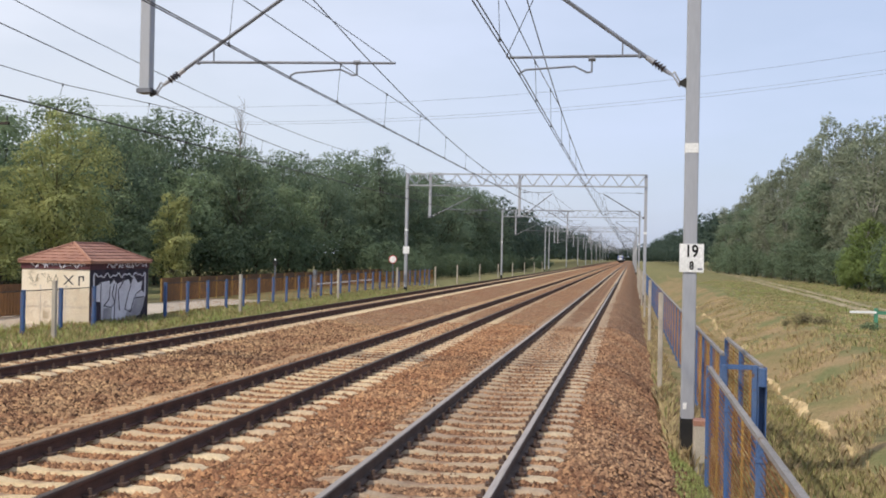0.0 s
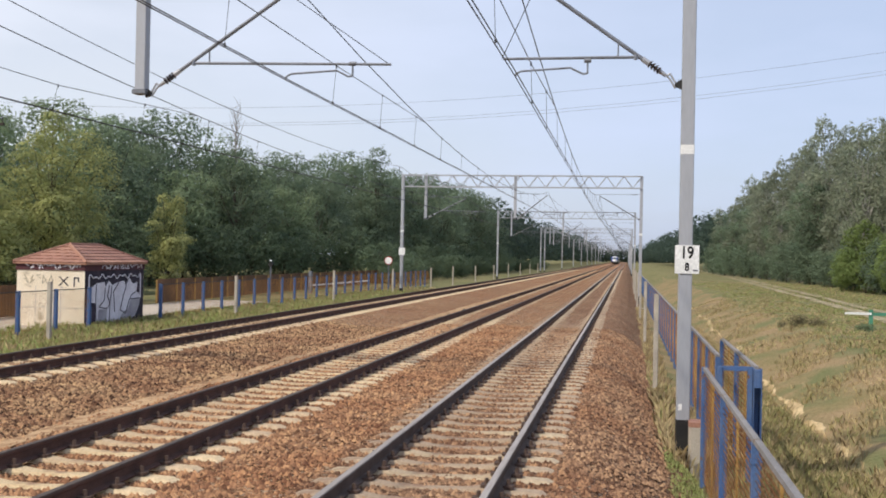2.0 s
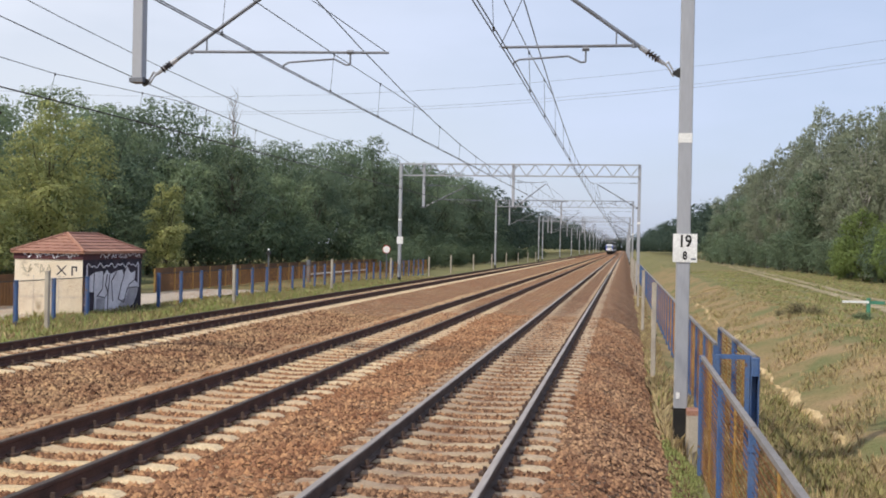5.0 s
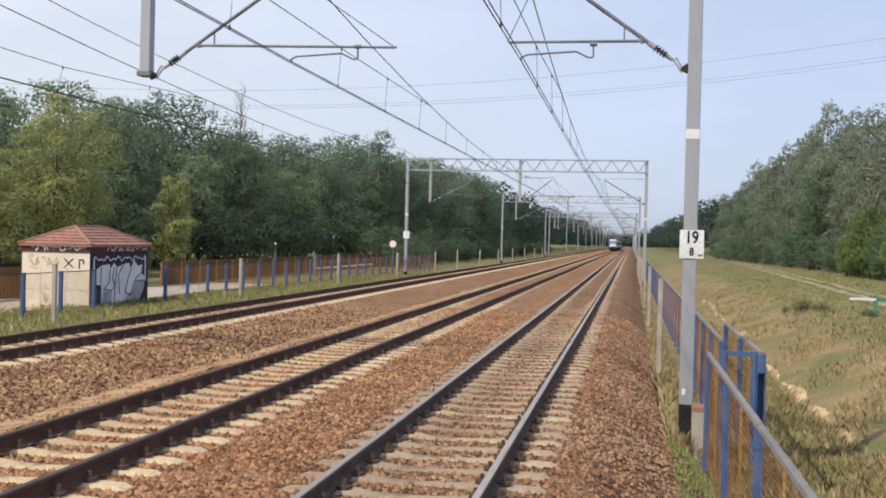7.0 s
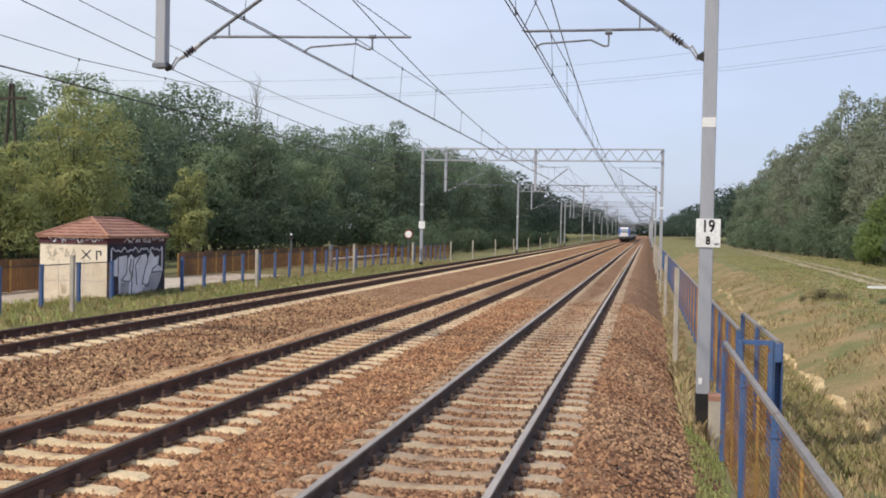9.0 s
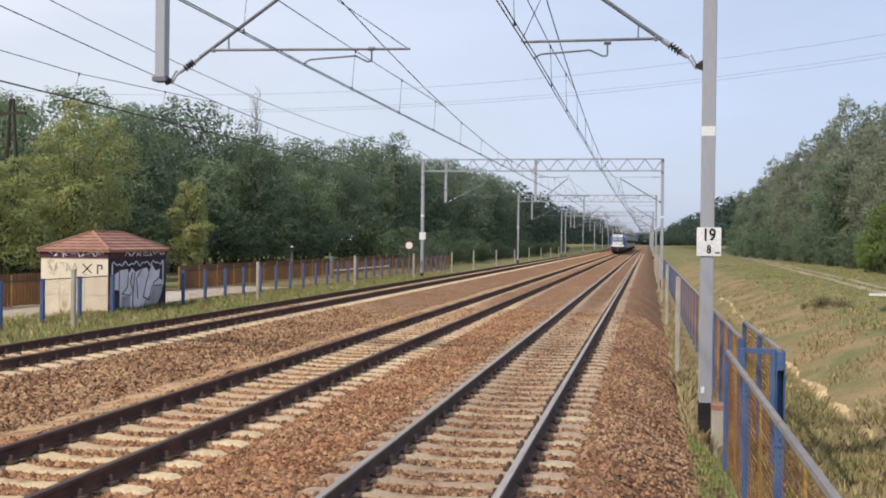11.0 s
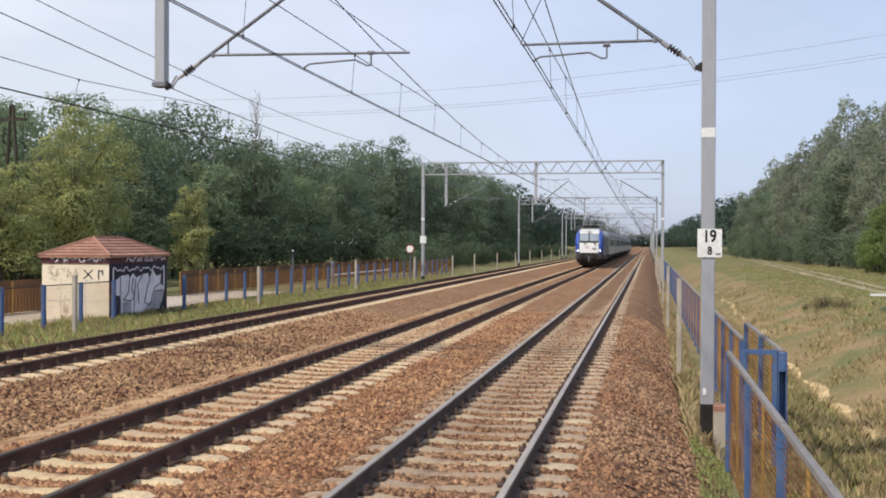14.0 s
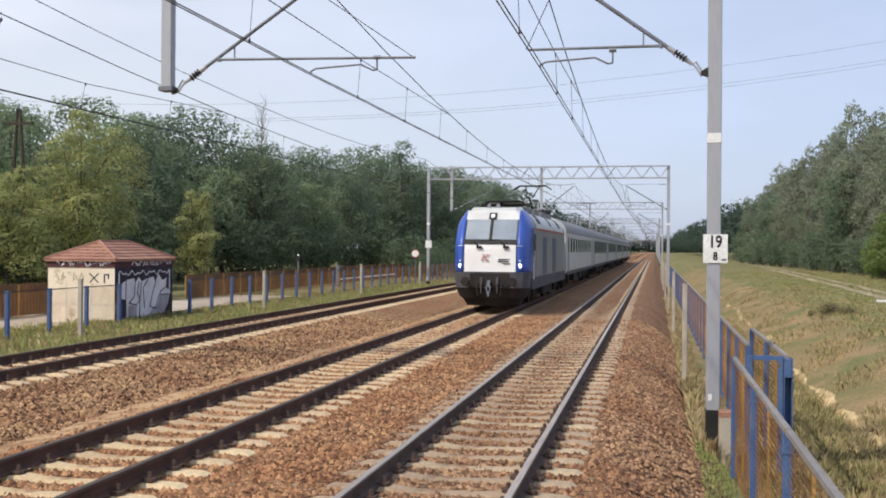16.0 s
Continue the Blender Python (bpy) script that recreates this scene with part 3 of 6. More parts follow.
# loose stones over the ballast near the camera
def build_stones():
    n = 125000
    y = 7.0 + 30 * rng.random(n * 2) ** 1.35
    x = -14.3 + 15.15 * rng.random(n * 2)
    keep = (x > -0.66 * y - 2.5) & (x < 0.62 + 0.2 * rng.random(n * 2) ** 2)
    for tx in TRACKS:
        k0 = np.abs(np.abs(x - tx) - GAUGE / 2) > 0.11
        keep &= k0
    x, y = x[keep][:n], y[keep][:n]
    on = (x > -8.35) & (x < -7.65) & (rng.random(len(x)) < 0.8)
    for tx, ph in zip(TRACKS, (0.12, 0.35, 0.0)):
        dy = np.abs((y - 6.0 - ph + 0.3) % 0.6 - 0.3)
        on |= (np.abs(x - tx) < 1.32) & (dy < 0.125) & (rng.random(len(x)) < 0.975)
    x, y = x[~on], y[~on]
    z = np.array([bed_z(a, b) for a, b in zip(x, y)])
    n = len(x)
    r = 0.014 + 0.024 * rng.random(n) ** 1.5
    r *= np.where((x > -11) & (x < -7.3), 1.42, np.where(x < -3, 1.15, 1.08))
    octa = np.array([(1, 0, 0), (0, 1, 0), (-1, 0, 0), (0, -1, 0), (0.25, 0.2, 1), (0, 0, -1)], float)
    tri = np.array([(0, 1, 4), (1, 2, 4), (2, 3, 4), (3, 0, 4)])
    a = rng.random(n) * 6.283
    p = octa[None] * (0.7 + 0.6 * rng.random((n, 6, 3))) * r[:, None, None]
    px = p[..., 0] * np.cos(a)[:, None] - p[..., 1] * np.sin(a)[:, None]
    py = p[..., 0] * np.sin(a)[:, None] + p[..., 1] * np.cos(a)[:, None]
    pz = p[..., 2] * (0.7 + 0.5 * rng.random(n))[:, None]
    v = np.stack([px + x[:, None], py + y[:, None], pz + (z + 0.006)[:, None]], -1)
    grey = (x < -8.3) & (x > -13.4)
    stained = x > -3.4
    for pick, name, m, label in ((~grey & ~stained, "ballast_stones", M_STONE, "loose rusty brown crushed stones on the track bed"),
                                 (stained, "stained_ballast_stones", M_STAINSTONE, "loose dark stained crushed stones round the near track"),
                                 (grey, "coarse_ballast_stones", M_GREYSTONE, "coarse greyish brown crushed stones beside the far track")):
        k = int(pick.sum())
        f = (tri[None] + 6 * np.arange(k)[:, None, None]).reshape(-1, 3)
        tagged(new(name, fast_mesh(name, v[pick].reshape(-1, 3), f, m)), label, "gravel", kind="stuff")


build_stones()


# ------------------------------------------------------------ overhead line
PORTALS = [18.2, 78.2, 138.2, 209.0, 219.0] + [279.0 + 60 * i for i in range(8)]
LEG_R, LEG_L = 0.980, -17.0
Z_CONTACT = 5.42
Z_CARRY = 7.05


def insulator(s, a, b, n=5, r=0.07):
    a, b = Vector(a), Vector(b)
    s.rod(a, b, 0.025, 0.025, 6)
    for i in range(n):
        c = a.lerp(b, (i + 0.5) / n)
        d = (b - a).normalized() * 0.018
        s.rod(c - d, c + d, r, r * 0.55, 10)


def cantilever(parent, x0, x1, z0, z1, side, tube_end, bracket, clamp):
    """Bracket from the mast at x0 to the carrier wire at x1; side is the way from mast to track."""
    slope = (z1 - z0) / (x1 - x0)
    drop = 0.09
    on = lambda x: z0 + slope * (x - x0) - drop
    xa = x0 + side * 0.62
    strut = part("bracket_tube", Shape().rod((xa, 0, on(xa)), (x1, 0, z1 - drop), 0.036, 0.036, 8), M_GALVD, parent, "grey steel bracket tube")
    ins = Shape()
    xi = x0 + side * 0.36
    insulator(ins, (xi, 0, on(xi)), (xa - side * 0.06, 0, on(xa - side * 0.06)), 4, 0.075)
    part("insulator", ins, M_INSUL, strut, "dark ribbed insulator")
    fit = Shape().rod((xa - side * 0.1, 0, on(xa - side * 0.1)), (xa + side * 0.04, 0, on(xa + side * 0.04)), 0.05, 0.045, 8)
    fit.rod((xi + side * 0.05, 0, on(xi + side * 0.05)), (x0 + side * 0.25, 0, on(x0 + side * 0.25)), 0.045, 0.03, 8)
    xl, zl = x0 + side * 0.24, on(x0 + side * 0.24)
    fit.pipe([(xl, 0, zl), (xl - side * 0.05, 0, zl + 0.05), (x0 + side * 0.1, 0, z0 - 0.03), (x0 + side * 0.1, 0, z0 - 0.12), (xl - side * 0.05, 0, zl - 0.05), (xl, 0, zl)], 0.017, 6)
    part("link", fit, M_GALV, strut, "pale cast link")
    part("mast_bracket", Shape().prism([(x0 - side * 0.01, -0.05, z0 - 0.14), (x0 + side * 0.11, -0.03, z0 - 0.09), (x0 + side * 0.11, 0.03, z0 - 0.09), (x0 - side * 0.01, 0.05, z0 - 0.14)],
                                       [(x0 - side * 0.01, -0.05, z0 + 0.03), (x0 + side * 0.11, -0.03, z0 - 0.04), (x0 + side * 0.11, 0.03, z0 - 0.04), (x0 - side * 0.01, 0.05, z0 + 0.03)]), M_BLACK, strut)
    tie = Shape()
    tie.rod((x0, 0, z1 + 0.03), (x1, 0, z1 + 0.03), 0.014, 0.014, 6)
    insulator(tie, (x0 + side * 0.15, 0, z1 + 0.03), (x0 + side * 0.6, 0, z1 + 0.03), 4, 0.055)
    part("tie_rod", tie, M_GALVD, parent)
    zr = 5.74
    xr = x0 + (zr + 0.05 + drop - z0) / slope
    xh = xr + side * 0.3
    zt = zr - 0.07 if side > 0 else zr
    reg = Shape().rod((xr, 0, zr), (tube_end, 0, zt), 0.027, 0.023, 8)
    reg.rod((xh, 0, on(xh)), (xh, 0, zr - 0.02), 0.015, 0.015, 6)
    reg.rod((xr, 0, on(xr)), (xr, 0, zr - 0.04), 0.04, 0.04, 6)
    part("registration_tube", reg, M_GALVD, parent)
    part("stay_wire", Shape().rod((tube_end - 0.03, 0, zt), (x1, 0, z1 - 0.05), 0.008, None, 5), M_WIRE, parent)
    w = 1 if clamp > bracket else -1
    zb = zr - 0.05
    st = Shape()
    st.pipe([(bracket, 0, zb), (bracket, 0, zb - 0.22), (bracket + w * 0.08, 0, zb - 0.23), (bracket + w * 0.3, 0, zb - 0.12), (clamp - w * 0.1, 0, zb - 0.17), (clamp, 0, zb - 0.22), (clamp, 0, Z_CONTACT)], 0.018, 6)
    st.rod((bracket - 0.06, 0, zb), (bracket + 0.06, 0, zb), 0.04, 0.04, 6)
    part("steady_arm", st, M_GALVD, parent)


_step = (LEG_R - LEG_L) / 28
LACING = [Shape().rod((0, 0, 8.42), (_step, 0, 7.55), 0.022, 0.022, 4).mesh("lacing_bar", M_GALV), Shape().rod((0, 0, 7.55), (_step, 0, 8.42), 0.022, 0.022, 4).mesh("lacing_bar", M_GALV)]


def build_portal(y, first):
    p = thing("overhead_line_portal", "grey galvanised steel lattice portal spanning three railway tracks", "catenary portal", "overhead line portals", pose(0, y, 0))
    w = 0.109
    for x, gz in ((LEG_R, -0.93), (LEG_L, -0.75)):
        leg = part("mast", Shape().box(x - w, x + w, -0.15, 0.15, gz + (0.3 if x > 0 else 0.1), 8.45, 0.012), M_GALV, p)
        part("black_base", Shape().box(x - w - 0.004, x + w + 0.004, -0.154, 0.154, gz - 0.02, gz + 0.5, 0.012), M_BLACK, leg, "black painted mast base")
        part("white_band", Shape().box(x - w - 0.004, x + w + 0.004, -0.154, 0.154, 4.06, 4.22, 0.012), M_WHITE, leg, "white reflective band")
        part("mast_footing", Shape().box(x - 0.3, x + 0.3, -0.32, 0.32, gz - 1.0, gz - (0.32 if x > 0 else 0.0), 0.04), M_CONC, leg)
    for z in (7.55, 8.42):
        for yy in (-0.25, 0.25):
            truss = part("truss_chord", Shape().box(LEG_L, LEG_R, yy - 0.035, yy + 0.035, z - 0.035, z + 0.035), M_GALV, p)
    n = 28
    for yy in (-0.25, 0.25):
        for i in range(n):
            xa = LEG_L + (LEG_R - LEG_L) * i / n
            bar = new("lacing_bar", LACING[i % 2])
            bar.parent = truss
            bar.location = (xa, yy, 0)
    part("feeder_bracket", Shape().pipe([(LEG_L, 0, 8.4), (LEG_L - 0.3, 0, 8.75), (LEG_L - 0.3, 0, 9.82 if first else 9.1)], 0.03, 6), M_GALVD, p)
    dx = -8.99 if first else -8.35
    for x, zb in ((dx, 5.23), (-14.8 if first else -15.2, 5.15)):
        hang = part("hanging_post", Shape().box(x - 0.1, x + 0.1, -0.1, 0.1, zb, 8.45, 0.012), M_GALV, p)
        part("hanging_post_foot", Shape().box(x - 0.14, x + 0.14, -0.14, 0.14, zb - 0.06, zb + 0.02, 0.012), M_GALVD, hang)
    cantilever(p, LEG_R - 0.12, -1.62 if first else -2.05, 5.32, 7.12 if first else Z_CARRY, -1, -2.2, -0.73, -1.98)
    cantilever(p, dx + 0.1, -6.22 if first else -5.95, 5.25, 7.07 if first else Z_CARRY, 1, -4.22, -4.93, -6.18)
    cantilever(p, -14.7 if first else -15.1, -12.5 if first else -12.1, 5.25, 6.75, 1, -12.8 if first else -10.7, -13.5 if first else -11.3, -12.6 if first else -12.3)
    return p


near_portal = build_portal(PORTALS[0], True)
second = build_portal(PORTALS[1], False)
for y in PORTALS[2:]:
    copy_thing(second, pose(0, y, 0))


def build_wires():
    ends = [PORTALS[0] - 60] + PORTALS
    for tx, stag, zc, sag, zs in ((-2.05, 0.10, 7.1, 1.2, 6.18), (-6.0, -0.18, 7.2, 1.4, 6.18), (-12.27, -0.35, 6.75, 0.95, 5.83)):
        w = thing("overhead_wire_run", "dark overhead contact wires hung from a sagging carrier wire", "overhead wire", "overhead wire runs", pose(tx, 0, 0))
        level = lambda u: zc - 4 * sag * u * (1 - u)
        zk = Z_CONTACT if tx > -10 else 5.31
        for o in (-0.03, 0.03):
            part("contact_wire", Shape().tube([((stag if k % 2 else -stag) + o, y, zk) for k, y in enumerate(ends)], 0.010), M_WIRE, w)
        pts = []
        for k, (y0, y1) in enumerate(zip(ends, ends[1:])):
            sa = -stag if k % 2 == 0 else stag
            pts += [(sa * (1 - i / 6) * 0.6, y0 + (y1 - y0) * i / 12, level(i / 12)) for i in range(12)]
        part("carrier_wire", Shape().tube(pts, 0.012), M_WIRE, w)
        far = Shape()
        reach = 12.5 if tx == -6.0 else 10.5
        for k, y in enumerate(ends[1:5]):
            u = reach / 60
            xs_ = 0.6 * (stag if k % 2 == 0 else -stag)
            part("stitch_wire", Shape().tube([(xs_ * 0.65, y - reach, level(u)), (xs_ * 0.9, y - 3, zs + 0.04), (xs_ * 0.9, y + 3, zs + 0.04), (xs_ * 0.65, y + reach, level(u))], 0.009), M_WIRE, w)
        for k, (y0, y1) in enumerate(zip(ends, ends[1:])):
            s0, s1 = (-stag, stag) if k % 2 == 0 else (stag, -stag)
            for i in range(14 if k < 7 and y1 - y0 > 20 else 0):
                span = y1 - y0
                d = 3.0 + (span - 6.0) * i / 13
                u = d / span
                x, yy = s0 + (s1 - s0) * u, y0 + d
                e = min(d, span - d)
                z = level(u) if e > reach else zs + 0.04 + (level(reach / 60) - zs - 0.04) * max(0, (e - 3) / (reach - 3))
                dr = Shape() if k < 3 else far
                dr.rod((0.6 * x, yy, z), (x, yy, zk), 0.005 if k < 2 else 0.008, None, 4)
                dr.rod((x, yy, zk - 0.02), (x, yy, zk + 0.05), 0.018, None, 5)
                dr.rod((0.6 * x, yy, z - 0.05), (0.6 * x, yy, z + 0.02), 0.018, None, 5)
                if k < 3:
                    part("dropper", dr, M_WIRE, w)
        part("distant_dropper_row", far, M_WIRE, w, kind="stuff")


build_wires()


def feeder(name, label, x, sag, r, hung):
    """A cable sagging between its hanging points (y, z)."""
    pts = [(x, y0 + (y1 - y0) * i / 10, z0 + (z1 - z0) * i / 10 - 4 * sag * (i / 10) * (1 - i / 10)) for (y0, z0), (y1, z1) in zip(hung, hung[1:]) for i in range(10)]
    s = Shape().tube(pts, r)
    tagged(part(name, s, M_WIRE), label, "power cable")


feeder("feeder_cable", "dark feeder cable strung along the railway masts", -17.3, 1.0, 0.014, [(PORTALS[0] - 60, 9.82), (PORTALS[0], 9.82)] + [(y, 9.1) for y in PORTALS[1:]])


def cross_line():
    for x0, z0, x1, z1 in ((-139, 60.8, 90, 79.4), (-139, 54.6, 90, 72.6), (-139, 53.6, 90, 71.2)):
        s = Shape()
        slope = (z1 - z0) / (x1 - x0)
        pts = [(x, 400, z0 + slope * (x - x0) + 0.0003 * (x + 25) ** 2 - 4) for x in range(-420, 421, 30)]
        s.loft([[(x, y + 0.05 * math.cos(a), z + 0.05 * math.sin(a)) for a in (0.0, 1.57, 3.14, 4.71)] for x, y, z in pts])
        tagged(part("power_line", s, M_GALVD), "distant high voltage line crossing above the railway", "power line", "crossing power lines")


cross_line()


# kilometre sign on the near mast
def build_sign():
    y = 18.2 - 0.16
    sg = thing("distance_sign", "white kilometre plate with black numerals on the mast", "sign", at=pose(1.0, y, 2.28))
    plate = part("plate", Shape().box(-0.20, 0.20, -0.012, 0.0, -0.24, 0.24), M_WHITE, sg)
    for body, x, z, size in (("19", 0.0, 0.02, 0.26), ("8", -0.0, -0.19, 0.17)):
        cu = bpy.data.curves.new("numeral", "FONT")
        cu.body, cu.size, cu.align_x, cu.extrude, cu.offset = body, size, "CENTER", 0.002, 0.006
        tmp = bpy.data.objects.new("numeral", cu)
        scene.collection.objects.link(tmp)
        bpy.context.view_layer.update()
        me = bpy.data.meshes.new_from_object(tmp.evaluated_get(bpy.context.evaluated_depsgraph_get()))
        bpy.data.objects.remove(tmp)
        me.materials.clear()
        me.materials.append(M_BLACK)
        ob = new("numeral", me)
        ob.parent = plate
        ob.matrix_basis = pose(x, -0.016, z, 90, 0, 0)
        ob.scale = (0.86, 1.1, 1)
    part("marking", Shape().box(0.10, 0.18, -0.016, -0.012, -0.20, -0.17), M_GALVD, plate)
    part("strap", Shape().box(-0.14, 0.14, 0.0, 0.008, -0.02, 0.02), M_GALVD, sg)
    lab = part("mast_label", Shape().box(0.93 - 0.03, 0.93 + 0.03, 18.2 - 0.162, 18.2 - 0.15, -0.27, -0.16), M_WHITE)
    tagged(lab, "small white number plate on the mast", "sign")


build_sign()


# ------------------------------------------------------------ fences
def mesh_wires(s, x0, x1, z0, z1, pitch, r):
    """Diamond mesh in the x-z plane, as crossing diagonal wires."""
    h = z1 - z0
    n = int((x1 - x0 + h) / pitch)
    for sgn in (1, -1):
        for i in range(n):
            a = x0 - h + (i + 0.5) * pitch
            lo, hi = max(a, x0), min(a + h, x1)
            if hi - lo < 0.02:
                continue
            za, zb = z0 + lo - a, z0 + hi - a
            if sgn < 0:
                za, zb = z1 - (lo - a), z1 - (hi - a)
            s.rod((lo, 0.004 * sgn, za), (hi, 0.004 * sgn, zb), r, None, 3)


def woven_mesh(s, x0, x1, z0, z1, pitch, r, deep):
    """Chain-link weave: each wire zigzags upright, half its runs before and half behind the middle plane."""
    n, m = int((x1 - x0) / pitch), int((z1 - z0) / (pitch / 2))
    for i in range(n):
        xc = x0 + (i + 0.5) * pitch
        for j in range(m):
            a, y = (0.5, deep) if j % 2 else (-0.5, -deep)
            z = z0 + j * pitch / 2
            s.rod((xc + a * pitch, y, z), (xc - a * pitch, y, z + pitch / 2), r, None, 3)


def fence_panel(name, label, length, height, at, group, pitch=0.08, r=0.002, post=0.045, cap=True, stiff=1, cut=0.08, woven=False):
    f = thing(name, label, "fence", group, at)
    for x in (0.0,):
        p_ = part("fence_post", Shape().box(x - post, x + post, -post, post, -0.25, height, 0.008), M_BLUE, f)
        part("post_clamp", Shape().box(x - post - 0.01, x + post + 0.01, -post - 0.01, post + 0.01, height - 0.2, height - 0.17), M_BLUE, p_)
    if cap:
        part("top_rail", Shape().prism([(-0.05, -0.036, height), (length - 0.07, -0.036, height), (length - 0.07, 0.036, height), (-0.05, 0.036, height)],
                                       [(-0.05, -0.03, height + 0.045), (length - 0.07, -0.03, height + 0.045), (length - 0.07, 0.03, height + 0.045), (-0.05, 0.03, height + 0.045)]), M_CAP, f, "grey steel top rail")
    else:
        part("top_rail", Shape().rod((0, 0, height - 0.04), (length, 0, height - 0.04), 0.016, None, 8), M_BLACK, f)
    s = Shape()
    if woven:
        woven_mesh(s, post, length - post, cut, height - 0.03, pitch, r, 0.013)
    else:
        mesh_wires(s, post, length - post, cut, height - 0.03, pitch, r)
    part("wire_mesh", s, M_MESH, f, "rusty orange diamond wire mesh")
    for i in range(stiff):
        x = length * (i + 1) / (stiff + 1)
        part("stiffener", Shape().box(x - 0.02, x + 0.02, -0.012, 0.012, cut, height - 0.02), M_YELLOW, f, "rusty yellow upright")
    return f


# fence beside the path, close to the camera; panels run along y
near_p = fence_panel("mesh_fence", "blue steel fence panel with rusty orange wire mesh", 3.35, 1.83, pose(1.25, 3.65, -1.3, 0, 0, 90), "trackside fence panels", pitch=0.075, r=0.0026, woven=True)
for y in (7.0, 10.35, 13.7, 0.3, -3.05, -6.4):
    copy_thing(near_p, pose(1.25, y, -1.3, 0, 0, 90))
tagged(part("fence_end_post", Shape().box(1.205, 1.295, 17.02, 17.11, -1.6, 0.57, 0.008), M_BLUE), "blue steel end post of the trackside fence", "fence post")
# long fence farther on
far_p = fence_panel("mesh_fence", "blue steel fence panel with rusty brown wire mesh", 2.4, 1.83, pose(1.66, 19.5, -1.3, 0, 0, 90), "trackside fence panels", pitch=0.12, r=0.0024)
for k in range(1, 48):
    copy_thing(far_p, pose(1.66 + 0.0008 * k, 19.5 + 2.4 * k, -1.3, 0, 0, 90))
# staggered passage behind it
pas = fence_panel("passage_fence", "blue steel passage fence with rusty orange wire mesh", 3.0, 1.86, pose(2.06, 17.2, -1.3, 0, 0, 90), "passage fence panels", pitch=0.085, r=0.0026, woven=True)
copy_thing(pas, pose(2.06, 20.2, -1.3, 0, 0, 90))
tagged(part("fence_end_post", Shape().box(2.015, 2.105, 23.2, 23.29, -1.5, 0.57, 0.008), M_BLUE), "blue steel end post of the passage fence", "fence post")
gate = thing("passage_gate", "blue painted steel gate frame with rusty mesh", "gate", at=pose(1.48, 17.0, -1.0))
part("gate_post", Shape().box(-0.04, 0.04, -0.04, 0.04, -0.5, 1.6, 0.008), M_BLUE, gate)
part("gate_stile", Shape().box(0.42, 0.50, -0.03, 0.03, -0.2, 1.61, 0.008), M_BLUE, gate)
gp = part("gate_post", Shape().box(0.51, 0.645, 0.17, 0.19, -0.6, 1.58).box(0.51, 0.525, -0.02, 0.17, -0.6, 1.58).box(0.63, 0.645, -0.02, 0.17, -0.6, 1.58), M_BLUE, gate, "open blue steel channel post")
part("lock_case", Shape().box(0.526, 0.629, -0.03, 0.168, 1.28, 1.56, 0.01), M_BLUE, gp)
part("latch_plate", Shape().box(0.646, 0.656, 0.02, 0.15, 1.0, 1.2), M_BLACK, gp)
part("gate_rail", Shape().box(0.04, 0.42, -0.028, 0.028, 1.54, 1.61), M_BLUE, gate)
s_ = Shape()
mesh_wires(s_, 0.04, 0.5, 0.1, 1.54, 0.085, 0.0016)
part("wire_mesh", s_, M_MESH, gate, "rusty orange diamond wire mesh")
# concrete block at the foot of the mast
blk = thing("concrete_block", "weathered concrete block with brick course beside the mast", "concrete block", at=pose(1.2, 17.95, 0))
part("block", Shape().box(-0.13, 0.13, -0.2, 0.2, -1.75, -0.5, 0.03), M_CONC, blk)
part("brick_course", Shape().box(-0.135, 0.135, -0.205, 0.205, -0.5, -0.42, 0.02), M_ROOF, blk, "red brick course")
# thin concrete marker posts by the near fence
for y in (26.2, 41.3, 56.5, 71.6, 86.8, 102, 117):
    mk = part("marker_post", Shape().box(-0.06, 0.06, -0.06, 0.06, -1.5, 1.43, 0.015), M_CONC)
    mk.location = (0.74, y, 0)
    tagged(mk, "slim weathered concrete post beside the track", "post", "slim concrete posts")

# left side: blue fence posts with a thin rail, rear rusty fence, concrete posts
lp = fence_panel("lane_fence", "blue steel post and wire mesh fence beside the lane", 2.24, 1.5, pose(-19.1, 30.42, -0.62, 0, 0, 90), "lane fence panels", pitch=0.11, r=0.003, post=0.06, cap=False, stiff=0)
for y in [32.66] + [30.42 - 2.24 * k for k in range(1, 8)] + [40.77 + 2.22 * k for k in range(27)]:
    copy_thing(lp, pose(-19.1, y, -0.62, 0, 0, 90))
tagged(part("fence_end_post", Shape().box(-19.16, -19.04, 34.84, 34.96, -0.9, 0.88, 0.008), M_BLUE), "blue steel end post beside the hut", "fence post")


def rear_panel():
    f = thing("board_fence", "rusty brown sheet fence panel with yellow posts across the lane", "fence", "rusty fence panels", pose(-24.6, 22, -0.6, 0, 0, 90))
    part("fence_post", Shape().box(-0.05, 0.05, -0.035, 0.035, -0.2, 1.3, 0.01), M_YELLOW, f, "yellow steel post")
    for i in range(11):
        x = 0.1 + i * 0.222
        part("slat", Shape().box(x, x + 0.19, 0.02, 0.04, 0.06, 1.34), M_RUSTP, f)
    part("fence_rail", Shape().box(0.05, 2.5, 0.04, 0.08, 1.1, 1.16), M_RUSTP, f)
    return f


